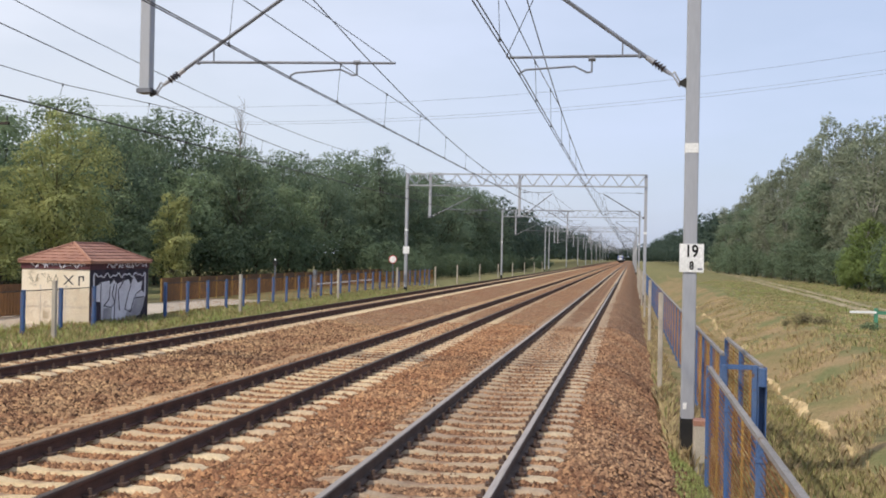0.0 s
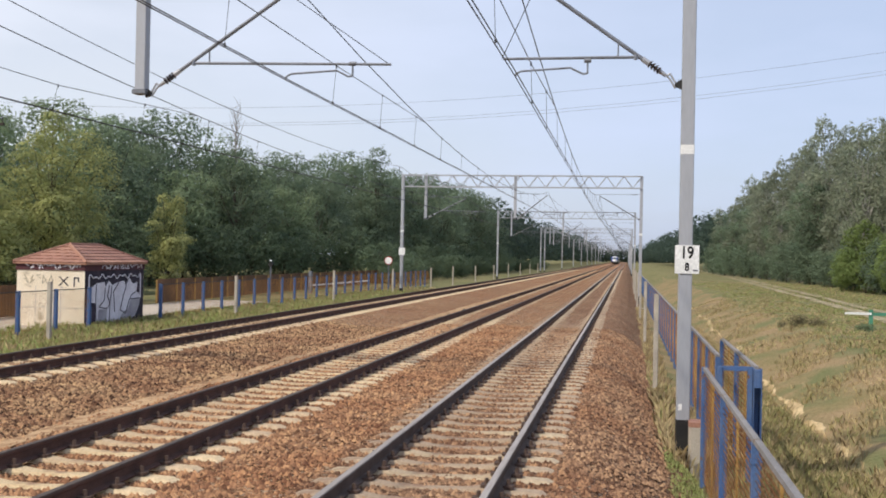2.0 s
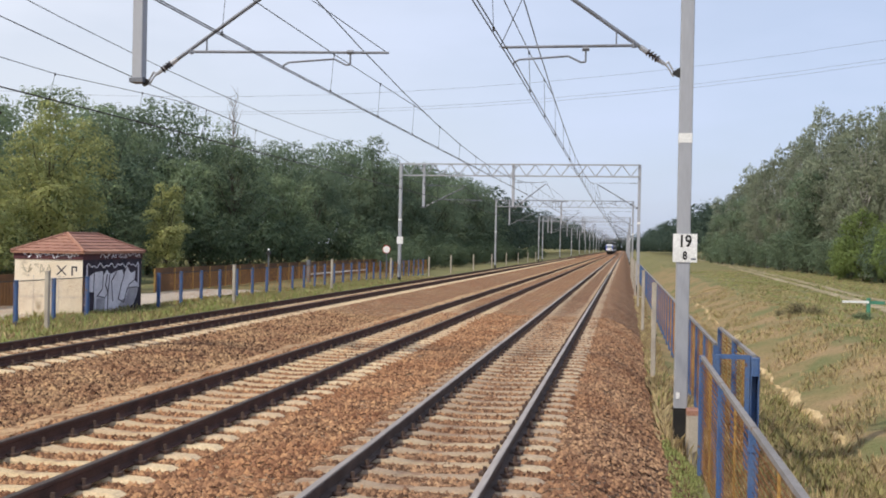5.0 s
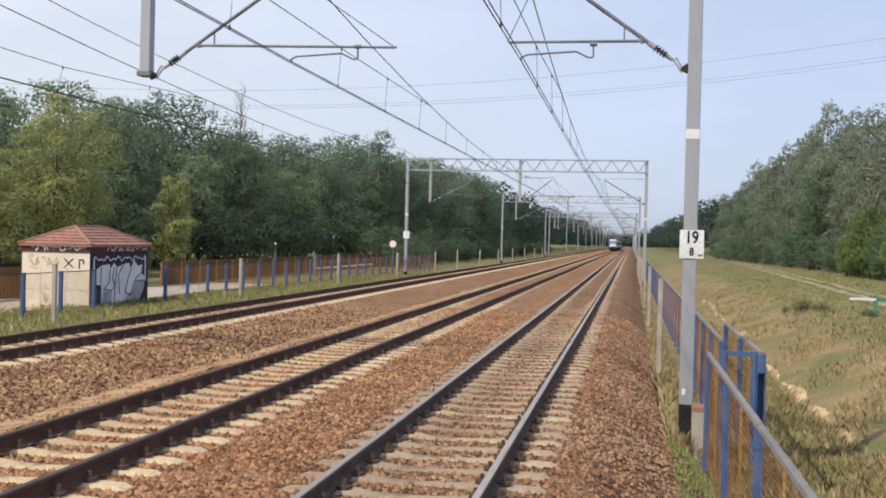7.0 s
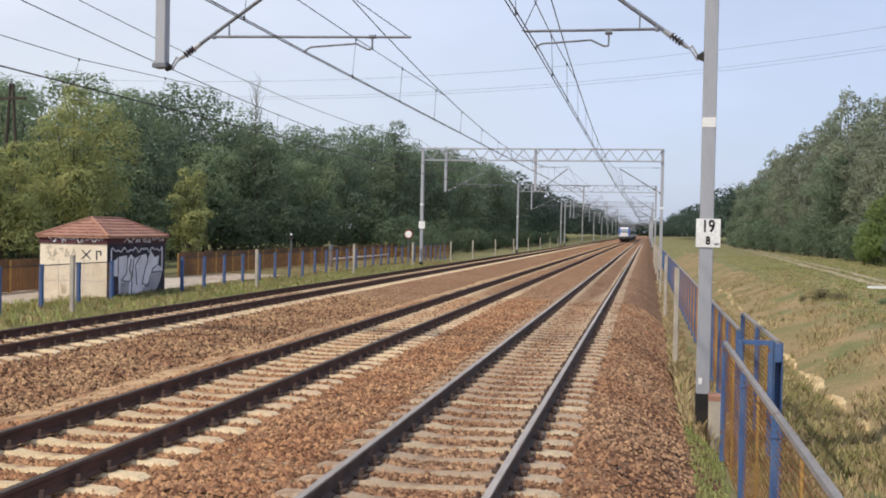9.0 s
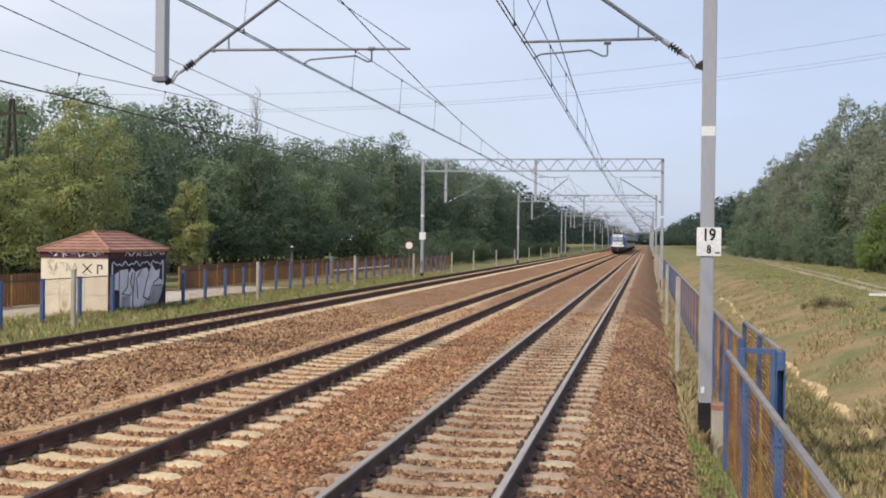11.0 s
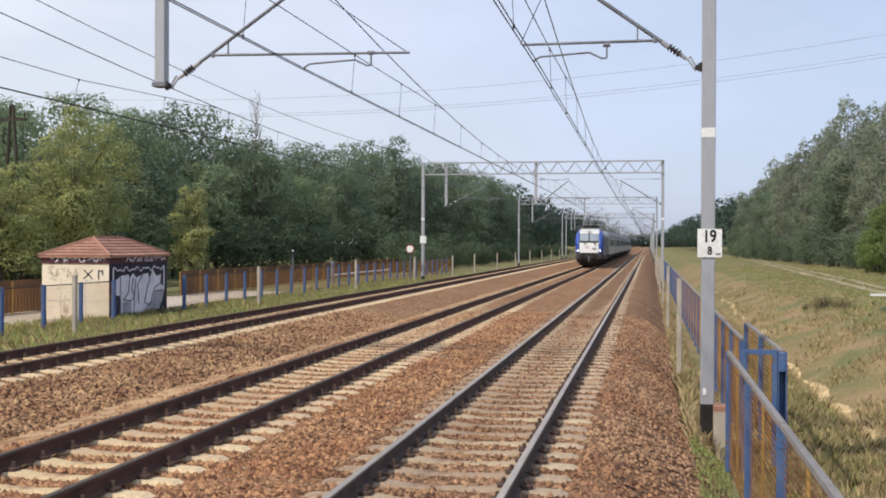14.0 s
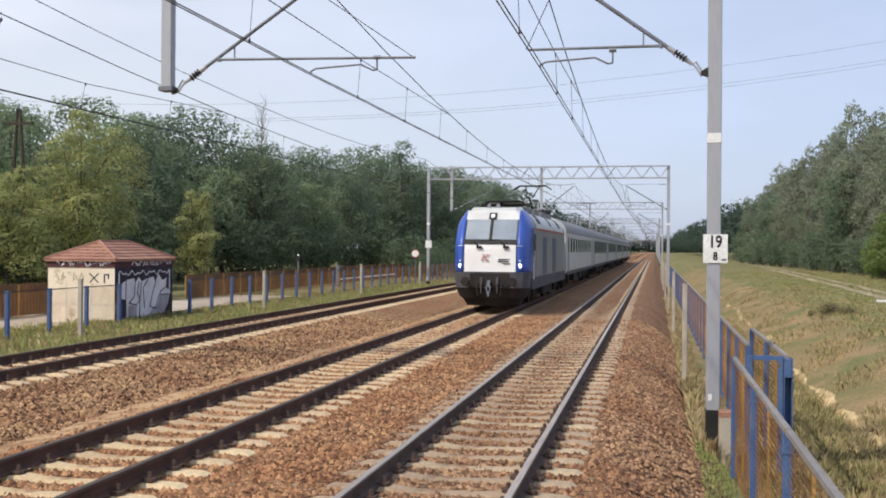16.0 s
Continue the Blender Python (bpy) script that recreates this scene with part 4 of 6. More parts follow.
rp = rear_panel()
for k in [*range(1, 9), *range(12, 33)]:
    copy_thing(rp, pose(-24.6, 22 + 2.5 * k, -0.6, 0, 0, 90))
for k, y in enumerate((14, 29.2, 44.6, 60.5, 76.5, 92, 104, 120, 137, 154, 171.5, 189, 206)):
    cp = part("concrete_post", Shape().box(-0.065, 0.065, -0.065, 0.065, -1.1, 1.28 - 0.04 * (k % 3), 0.015), M_CONC)
    cp.location = (-17.28, y, 0)
    tagged(cp, "slim weathered concrete post beside the track", "post", "slim concrete posts")


# ------------------------------------------------------------ hut
def build_hut():
    L, W, H = 5.5, 2.6, 2.36
    hut = thing("hut", "cream plastered hut with tiled hip roof and graffiti", "hut", at=pose(-19.46, 35.2, -0.62, 0, 0, 4))
    part("wall", Shape().box(-W, 0, 0, L, -0.2, H), M_PLASTER, hut)
    part("plaster_joints", Shape().box(-W * 0.72, -W * 0.72 + 0.015, -0.006, 0.0, 0.0, 1.5).box(-W * 0.35, -W * 0.35 + 0.015, -0.006, 0.0, 0.0, 1.5).box(-W + 0.02, -0.02, -0.006, 0.0, 0.70, 0.715), M_GREYMURAL, hut)
    band = Shape().box(-W - 0.03, 0.03, -0.03, 0.0, H - 0.28, H).box(0.0, 0.03, 0.0, L + 0.03, H - 0.28, H)
    part("eaves_band", band, M_MAROON, hut, "maroon painted band under the eaves")
    r = random.Random(3)

    def marks(u0, u1, z0, z1, n, place, radius, material, label):
        """Loose hand-sprayed strokes along a line, without words."""
        for i in range(n):
            ua, ub = u0 + (u1 - u0) * i / n, u0 + (u1 - u0) * (i + 0.72) / n
            knots = [(r.choice((ua, ub)), r.choice((z0, z1, (z0 + z1) / 2)) + r.uniform(-0.02, 0.02)) for _ in range(r.choice((3, 4, 4)))]
            knots.insert(1, (ua + (ub - ua) * r.random(), z1))
            part("scrawl", Shape().pipe([place(u, z) for u, z in knots], radius, 5), material, hut, label)

    marks(-W + 0.35, -0.12, H - 0.23, H - 0.07, 12, lambda u, z: (u, -0.032, z), 0.020, M_PALEMURAL, "pale scrawled graffiti stroke")
    marks(1.4, L - 0.2, H - 0.22, H - 0.08, 15, lambda u, z: (0.032, u, z), 0.018, M_PALEMURAL, "pale scrawled graffiti stroke")
    marks(-W + 0.28, -1.15, 1.60, 1.90, 5, lambda u, z: (u, -0.004, z), 0.016, M_FAINT, "faint grey scrawled stroke")
    for q in range(16):
        cx, cz = r.uniform(-W + 0.2, -0.1), r.uniform(0.4, 1.5)
        part("chip", Shape().rod((cx, 0.004, cz), (cx, -0.005, cz), r.uniform(0.015, 0.035), None, 6), M_CONC, hut, "chipped plaster")
    gr = Shape()
    gr.prism([(-1.0, -0.008, 1.52), (-0.94, -0.008, 1.52), (-0.60, -0.008, 1.86), (-0.66, -0.008, 1.86)], [(-1.0, 0.0, 1.52), (-0.94, 0.0, 1.52), (-0.60, 0.0, 1.86), (-0.66, 0.0, 1.86)])
    gr.prism([(-0.66, -0.009, 1.52), (-0.60, -0.009, 1.52), (-0.94, -0.009, 1.86), (-1.0, -0.009, 1.86)], [(-0.66, 0.0, 1.52), (-0.60, 0.0, 1.52), (-0.94, 0.0, 1.86), (-1.0, 0.0, 1.86)])
    gr.box(-0.42, -0.37, -0.008, 0, 1.5, 1.84).box(-0.42, -0.22, -0.008, 0, 1.79, 1.84).box(-0.26, -0.21, -0.008, 0, 1.66, 1.84)
    part("scrawl", gr, M_DARKMURAL, hut, "dark scrawled graffiti marks")
    part("mural_ground", Shape().box(0.0, 0.006, 0.02, L - 0.02, 0.0, H - 0.28), M_DARKMURAL, hut, "black spray paint")
    # interlocking pale block letters, too stylised to read
    rim = [(0.25, 0.95), (0.45, 1.42), (1.0, 1.60), (1.7, 1.64), (1.75, 1.45), (2.1, 1.68), (2.4, 1.5), (2.9, 1.60), (3.5, 1.66), (3.7, 1.42), (4.0, 1.78), (4.4, 1.5),
           (4.85, 1.58), (4.75, 1.2), (5.15, 1.05), (5.0, 0.55), (4.7, 0.25), (4.2, 0.1), (3.4, 0.13), (2.6, 0.06), (1.9, 0.11), (1.45, 0.03), (0.95, 0.02), (0.92, 0.85)]
    part("mural_letters", Shape().prism([(0.005, y, z) for y, z in rim], [(0.012, y, z) for y, z in rim]), M_PALEMURAL, hut, "pale grey sprayed letter shapes without readable words")
    shade = [(3.1, 0.14), (4.2, 0.12), (4.7, 0.27), (4.97, 0.56), (5.05, 0.9), (4.2, 0.92), (3.9, 0.5), (3.5, 0.45)]
    part("mural_shade", Shape().prism([(0.011, y, z) for y, z in shade], [(0.015, y, z) for y, z in shade]), M_GREYMURAL, hut)
    shade = [(1.1, 0.05), (1.45, 0.05), (1.9, 0.12), (1.95, 0.6), (1.2, 0.62)]
    part("mural_shade", Shape().prism([(0.011, y, z) for y, z in shade], [(0.015, y, z) for y, z in shade]), M_GREYMURAL, hut)
    for line in ([(0.95, 1.58), (0.92, 0.85), (1.0, 0.02)], [(1.75, 1.45), (1.68, 0.95), (1.2, 0.70), (1.9, 0.62), (2.2, 0.78), (1.95, 1.1), (2.1, 1.5)],
                 [(2.95, 1.58), (2.5, 1.25), (2.65, 0.45)], [(3.7, 1.42), (3.45, 1.1), (3.15, 0.5), (3.7, 0.35), (4.05, 0.92)], [(4.7, 1.2), (4.2, 1.05), (4.15, 0.9), (5.05, 0.92)],
                 [(2.35, 1.48), (2.2, 0.8), (2.15, 0.1)]):
        part("mural_outline", Shape().pipe([(0.014, y, z) for y, z in line], 0.022, 5), M_DARKMURAL, hut)
    part("mural_corner", Shape().box(0.005, 0.012, 0.04, 0.62, 0.1, 0.72), M_TDARKBLUE, hut, "navy spray paint")
    for k in range(4):
        part("scrawl", Shape().pipe([(0.014, 0.12 + 0.1 * (k % 2), 0.16 + 0.13 * k), (0.014, 0.4, 0.2 + 0.13 * k), (0.014, 0.3, 0.27 + 0.12 * k)], 0.018, 5), M_PALEMURAL, hut)
    tp = Shape()
    tp.pipe([(0.01, 0.3 + 0.08 * i, 1.84 + 0.10 * math.sin(i * 0.75) * math.cos(i * 0.21)) for i in range(61)], 0.025, 5)
    tp.box(0.006, 0.012, 0.3, 0.4, 1.4, 1.85).box(0.006, 0.012, L - 0.4, L - 0.28, 0.9, 1.9)
    part("mural_line", tp, M_PALEMURAL, hut, "pale sprayed wavy line")
    # hip roof with separate courses of sheet tiles
    o, z0, zr = 0.11, H, H + 0.68
    a = [(-W - o, -o), (o, -o), (o, L + o), (-W - o, L + o)]
    mid = -W / 2
    r0, r1 = (mid, W / 2 + 0.15), (mid, L - W / 2 - 0.15)
    roof = part("roof", Shape().add([(*p, z0) for p in a] + [(*r0, zr), (*r1, zr)] + [(*p, z0 - 0.06) for p in a],
                                    [(0, 1, 4), (1, 2, 5, 4), (2, 3, 5), (3, 0, 4, 5), (6, 7, 1, 0), (7, 8, 2, 1), (8, 9, 3, 2), (9, 6, 0, 3), (9, 8, 7, 6)]), M_ROOF, hut)
    for (p, q, rr, ss) in ((a[0], a[1], r0, r0), (a[1], a[2], r1, r0)):
        P, Q, R, S = Vector((*p, z0)), Vector((*q, z0)), Vector((*rr, zr)), Vector((*ss, zr))
        nrm = (Q - P).cross(S - P).normalized()
        for k in range(6):
            u0, u1 = k / 6, (k + 1) / 6
            c = [P.lerp(S, u0), Q.lerp(R, u0), Q.lerp(R, u1 - 0.01), P.lerp(S, u1 - 0.01)]
            if (c[2] - c[3]).length < 0.02:
                continue
            sh = Shape()
            n = max(2, int((c[1] - c[0]).length / 0.2))
            low = [c[0].lerp(c[1], i / n) + nrm * (0.05 if i % 2 else 0.028) for i in range(n + 1)]
            upp = [c[3].lerp(c[2], i / n) + nrm * (0.026 if i % 2 else 0.006) for i in range(n + 1)]
            base_ = [c[0].lerp(c[1], i / n) + nrm * 0.002 for i in range(n + 1)]
            m_ = n + 1
            sh.add(low + upp + base_, [(i, i + 1, m_ + i + 1, m_ + i) for i in range(n)] + [(2 * m_ + i, 2 * m_ + i + 1, i + 1, i) for i in range(n)])
            part("tile_course", sh, M_ROOF, roof)
    for p in a:
        q = r0 if p[1] < L / 2 else r1
        part("hip_cap", Shape().rod((*p, z0 + 0.03), (*q, zr + 0.03), 0.055, 0.055, 6), M_ROOF, roof)
    part("ridge_cap", Shape().rod((*r0, zr + 0.03), (*r1, zr + 0.03), 0.055, 0.055, 6), M_ROOF, roof)


build_hut()


# ------------------------------------------------------------ trees
def leaf_cloud(blobs, count, size, seed, droop=0.0):
    """Leaf sprays scattered over the shells of several uneven blobs: arrays of corners and quads."""
    g = np.random.default_rng(seed)
    b = np.array(blobs, float)
    wt = (b[:, 3] * b[:, 4]) ** 1.0
    k = g.choice(len(b), count, p=wt / wt.sum())
    d = g.normal(size=(count, 3))
    d /= np.linalg.norm(d, axis=1)[:, None]
    d[:, 2] = np.where(d[:, 2] < -0.55, -d[:, 2], d[:, 2])
    lump = 1 + 0.22 * np.sin(d[:, 0] * 5 + k) * np.cos(d[:, 1] * 6 + 2 * k) + 0.13 * np.sin(d[:, 2] * 9 + d[:, 0] * 7 + k)
    rad = (0.70 + 0.36 * g.random(count) ** 0.7) * lump
    c = b[k, :3] + d * rad[:, None] * b[k][:, [3, 3, 4]]
    nrm = d + 0.33 * g.normal(size=(count, 3))
    nrm[:, 2] += 0.35
    nrm /= np.linalg.norm(nrm, axis=1)[:, None]
    t = np.cross(nrm, g.normal(size=(count, 3)))
    t /= np.linalg.norm(t, axis=1)[:, None]
    if droop:
        t[:, 2] -= droop
        t /= np.linalg.norm(t, axis=1)[:, None]
    u = np.cross(nrm, t)
    s = size * (0.6 + 0.8 * g.random(count))[:, None]
    bend = nrm * s * 0.25
    v = np.stack([c - t * s, c - u * s * 0.55 - bend, c + t * s * 1.1, c + u * s * 0.5 - bend], 1).reshape(-1, 3)
    f = np.arange(count * 4).reshape(-1, 4)
    # leaves of one clump shade together as a rounded mass
    soft = 0.85 * d + 0.45 * nrm
    soft /= np.linalg.norm(soft, axis=1)[:, None]
    back = (np.cross(v[1::4] - v[0::4], v[2::4] - v[0::4]) * soft).sum(1) < 0
    f[back] = f[back][:, ::-1]
    return v, f, np.repeat(soft, 4, 0)


def leaf_mesh(name, cloud, material):
    v, f, soft = cloud
    me = fast_mesh(name, v, f, material)
    me.polygons.foreach_set("use_smooth", [True] * len(me.polygons))
    me.normals_split_custom_set_from_vertices(soft.tolist())
    return me


def tree(name, label, height, spread, bark, leaf, seed, leaves=6000, size=0.155, low=0.25, shape="round", droop=0.0):
    r = random.Random(seed)
    tr = thing(name, label, "tree", "woodland trees")
    s = Shape()
    top = height * 0.82
    pts = [Vector((0, 0, -0.4))]
    for i in range(1, 7):
        pts.append(Vector((0.25 * r.uniform(-1, 1) * i / 3, 0.25 * r.uniform(-1, 1) * i / 3, top * i / 6)))
    r0 = 0.011 * height + 0.04
    for i in range(6):
        s.rod(pts[i], pts[i + 1], r0 * (1 - i / 6.5), r0 * (1 - (i + 1) / 6.5), 6)
    blobs = []
    n = 24 if shape == "round" else 22
    for i in range(n):
        u = low + (1 - low) * (i + 0.5) / n
        z = height * u
        if shape == "round":
            w = spread * math.sqrt(max(0.1, 1 - ((u - 0.55) / 0.52) ** 2))
        else:
            w = spread * (1.12 - u) * 1.35 if u > 0.45 else spread * 0.9
        a = i * 2.4 + r.uniform(-0.4, 0.4)
        rr = w * r.uniform(0.3, 0.85)
        c = Vector((rr * math.cos(a), rr * math.sin(a), z * r.uniform(0.94, 1.03)))
        size_b = w * r.uniform(0.3, 0.5)
        blobs.append((c.x, c.y, c.z, size_b, size_b * r.uniform(0.7, 1.05)))
        j = min(5, max(1, int(u * 6 * 0.75)))
        s.rod(pts[j], c, r0 * 0.35, 0.02, 3)
    blobs.append((pts[-1].x, pts[-1].y, height * 0.93, spread * 0.3, height * 0.09))
    blobs.append((0, 0, height * (low + 0.35), spread * 0.62, height * 0.28))
    part("trunk", s, bark, tr)
    cr_ = new("crown", leaf_mesh("crown", leaf_cloud(blobs, leaves, size, seed, droop), leaf))
    cr_.parent = tr
    return tr


def forest(kinds, places, seed):
    r = random.Random(seed)
    used = set()
    for i, (x, y, k, sc) in enumerate(places):
        src = kinds[k]
        m = pose(x, y, ground_z(x, y) - 0.05, r.uniform(-2, 2), r.uniform(-2, 2), r.uniform(0, 360)) 
        if k not in used:
            src.matrix_basis = m
            src.scale = (sc, sc, sc * r.uniform(0.93, 1.07))
            used.add(k)
        else:
            old = src.scale.copy()
            src.scale = (sc, sc, sc * r.uniform(0.93, 1.07))
            copy_thing(src, m)
            src.scale = old


def edge_x(y):
    return lerp(y, [(30, -47), (60, -42), (90, -38), (130, -33), (200, -29), (400, -27)])


def build_left_forest():
    kinds = [tree("oak_tree", "broad deep green oak in the woodland edge", 14, 5.0, M_BARK, M_LEAF_OAK, 11),
             tree("acacia_tree", "airy mid green locust tree in the woodland edge", 14.5, 4.8, M_BARK, M_LEAF_MID, 12, low=0.2),
             tree("oak_tree", "rounded dark green oak in the woodland edge", 12.5, 5.2, M_BARK, M_LEAF_OAK, 13, low=0.12),
             tree("maple_tree", "mid green maple with full crown", 11, 4.6, M_BARK, M_LEAF_MID, 14, low=0.08),
             tree("hazel_bush", "dense green bush under the trees", 5.5, 3.4, M_BARK, M_LEAF_SHADED, 15, leaves=2600, low=0.02),
             tree("pine_tree", "dark pointed tree above the woodland", 17, 4.8, M_BARK, M_LEAF_OAK, 16, leaves=7000, shape="cone", low=0.2)]
    r = random.Random(5)
    pl = []
    y = 34.0
    while y < 215:
        step = 5.4 if y < 120 else 6.6
        for row, dx in enumerate((0, -6.5, -13)):
            if row == 2 and (y > 130 or int(y / step) % 2):
                continue
            k = r.choice((0, 1, 2, 3) if row else (1, 2, 3, 3, 0)) if y < 112 else r.choice((0, 2, 0))
            sc = r.uniform(0.84, 1.04) * (0.95 if row == 0 else 1.2) * (0.83 if y < 72 else 1.0 if y < 100 else 0.92 if y < 138 else 1.10)
            if 90 < y < 97:
                sc = min(sc, 1.09)
            pl.append((edge_x(y) + dx + r.uniform(-1.6, 1.6), y + r.uniform(-1.8, 1.8), k, sc))
        pl.append((edge_x(y) + 3.2 + r.uniform(-0.8, 0.8), y + r.uniform(-2, 2), 4, r.uniform(0.65, 1.05)))
        y += step
    for x, y, sc in ((-21.5, 104, 0.5), (-23.5, 109, 0.62), (-25.5, 106, 0.75), (-22.2, 118, 0.5), (-25, 124, 0.7), (-23, 136, 0.6), (-26, 146, 0.8), (-22.5, 158, 0.55), (-25, 172, 0.75), (-23.5, 190, 0.7)):
        pl.append((x, y, 4, sc))
    pl += [(-26.4, 50.5, 4, 0.45), (-27.8, 54, 4, 0.5)]
    for i in range(30):
        pl.append((-21.2 - r.uniform(0, 3.5), 103 + 6.5 * i + r.uniform(-2, 2), 4, r.uniform(0.35, 0.6)))
    pl.append((-31.0, 128, 5, 0.92))
    for x, y, k, sc in ((-50, 66, 1, 0.98), (-54, 74, 0, 1.06), (-47, 70, 2, 1.02), (-44, 80, 1, 0.96), (-46, 88, 0, 1.06)):
        pl.append((x, y, k, sc))
    forest(kinds, pl, 21)
    yt = tree("willow_tree", "tall yellow-green willow behind the hut", 10.4, 3.6, M_BARK, M_LEAF_YEL, 31, leaves=16000, size=0.10, low=0.06)
    yt.matrix_basis = pose(-35.4, 60, -0.5)
    y2 = tree("willow_tree", "small pale yellow-green willow beside the lane", 6.2, 1.7, M_BARK, M_LEAF_YEL, 32, leaves=7000, size=0.085, low=0.05)
    y2.matrix_basis = pose(-29.5, 64, -0.5)
    y3 = copy_thing(yt, pose(-36.6, 54.0, -0.5, 0, 0, 130))
    y3.scale = (0.85, 0.85, 0.66)
    # a bare crown among the leaves
    br = thing("dead_tree", "bare dead treetop standing above the woodland", "tree", at=pose(-37.8, 96, 1.8))
    s = Shape()
    q = random.Random(8)
    s.rod((0, 0, -3.0), (0.3, 0, 13), 0.10, 0.03, 6)
    for i in range(26):
        z = 9 + 5 * i / 26
        a = q.uniform(0, 6.28)
        b = Vector((0.25 + 0.4 * math.cos(a), 0.4 * math.sin(a), z + 0.7))
        c = b + Vector((q.uniform(-0.9, 0.9), q.uniform(-0.9, 0.9), q.uniform(0.5, 1.4)))
        s.rod((0.25, 0, z), b, 0.035, 0.025, 4)
        s.rod(b, c, 0.025, 0.008, 4)
    part("bare_crown", s, M_TWIG, br)


def build_right_forest():
    kinds = [tree("birch_tree", "tall grey-green birch with drooping twigs", 19, 3.3, M_BIRCH, M_LEAF_BIRCH, 41, leaves=4500, size=0.175, droop=0.8, low=0.1),
             tree("birch_tree", "slim grey-green birch at the meadow edge", 18, 2.9, M_BIRCH, M_LEAF_BIRCH, 42, leaves=4400, size=0.175, droop=0.8, low=0.08),
             tree("oak_tree", "dark green oak among birches", 14.5, 3.8, M_BARK, M_LEAF_OAK, 43, low=0.06),
             tree("maple_bush", "bright yellow-green young maple at the meadow edge", 7, 2.9, M_BARK, M_LEAF_LIME, 44, leaves=7500, size=0.125, low=0.02),
             tree("hazel_bush", "dense dark green bush at the meadow edge", 6, 3.0, M_BARK, M_LEAF_OAK, 45, leaves=2400, low=0.02)]
    r = random.Random(6)
    pl = []
    y = 95.0
    while y < 260:
        x = lerp(y, [(84, 27), (130, 27), (200, 24.5), (260, 22)])
        for row, dx in enumerate((0, 5, 10)):
            if row == 2 and (y > 150 or int(y / 4.4) % 2):
                continue
            k = r.choice((0, 1, 2) if row == 0 else (0, 1, 0))
            pl.append((x + dx + r.uniform(-1.2, 1.2), y + r.uniform(-1.5, 1.5), k, r.uniform(0.85, 1.1) * (1.05 if row else 0.95)))
        pl.append((x - 2.0 + r.uniform(-0.7, 0.7), y + r.uniform(-2, 2), 4, r.uniform(0.6, 1.0)))
        y += 5.0 if y < 150 else 6.6
    for x, y, sc in ((24.0, 112, 0.95), (25.5, 106, 0.8), (24.4, 103, 0.6), (22.8, 118, 0.55)):
        pl.append((x, y, 3, sc))
    pl += [(27.5, 150, 0, 1.15), (28, 196, 1, 1.25), (30, 188, 0, 1.2), (28.5, 124, 1, 1.08)]
    forest(kinds, pl, 22)


def far_woods(name, x_of, y0, y1, count, height, label):
    g = np.random.default_rng(len(name))
    n_tree = int((y1 - y0) / 7)
    blobs = []
    for i in range(n_tree):
        y = y0 + (y1 - y0) * (i + g.random()) / n_tree
        for row in (0, 6, 12):
            h = height * (0.72 + 0.36 * g.random())
            x = x_of(y) + (row if x_of(y) > 0 else -row) + g.normal() * 1.5
            blobs.append((x, y, h * 0.78, 3.6, h * 0.26))
            blobs.append((x + g.normal(), y + g.normal(), h * 0.4, 4.2, h * 0.36))
    # distance haze comes only from the bluish leaf colour
    tagged(new(name, leaf_mesh(name, leaf_cloud(blobs, count, 0.55, 77), M_LEAF_FAR_HAZE)), label, "woods", kind="stuff")


def build_weeds():
    wb = tree("weed_bush", "dark brown dried weed bush on the bank", 0.8, 0.75, M_BARK, M_DRYLEAF, 51, leaves=1500, size=0.035, low=0.05)
    wb["group"] = "meadow bushes"
    gw = tree("weed_patch", "low leafy green weeds beside the ditch", 0.4, 0.7, M_BARK, M_LEAF_MID, 52, leaves=1400, size=0.035, low=0.05)
    gw["group"] = "ditch weeds"
    for src, places in ((wb, ((8.3, 53, 0.75), (8.9, 52.4, 0.6), (7.7, 54.5, 0.4), (9.5, 53.8, 0.4))),
                        (gw, ((3.1, 14.6, 0.45), (3.7, 15.8, 0.5), (2.7, 13.4, 0.4), (4.4, 17.5, 0.5), (3.5, 17.0, 0.4), (4.1, 16.3, 0.45), (4.9, 17.2, 0.5), (3.6, 15.0, 0.4), (10.5, 49, 0.7)))):
        for i, (x, y, sc) in enumerate(places):
            m = pose(x, y, ground_z(x, y) - 0.03, 0, 0, 47 * i)
            ob = src if i == 0 else copy_thing(src, m)
            ob.matrix_basis = m
            ob.scale = (sc, sc, sc * 0.9)
        src["category"] = "bush"


build_left_forest()
build_right_forest()
build_weeds()
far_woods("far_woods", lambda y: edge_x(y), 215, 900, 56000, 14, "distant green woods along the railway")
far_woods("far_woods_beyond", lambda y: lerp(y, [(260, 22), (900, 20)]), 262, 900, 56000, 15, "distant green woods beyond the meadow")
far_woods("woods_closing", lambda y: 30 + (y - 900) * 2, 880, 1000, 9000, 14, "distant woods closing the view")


def horizon_woods():
    g = np.random.default_rng(4)
    blobs = [(x, 1100 + 12 * g.random(), 4.5, 9, 7 + 3 * g.random()) for x in np.arange(-260, 260, 7)]
    # haze on the horizon is tinted into the leaf colour too
    tagged(new("horizon_woods", leaf_mesh("horizon_woods", leaf_cloud(blobs, 30000, 1.2, 78), M_LEAF_FAR_HAZE)), "distant woods on the horizon with haze blue in the leaf colour", "woods", kind="stuff")


horizon_woods()


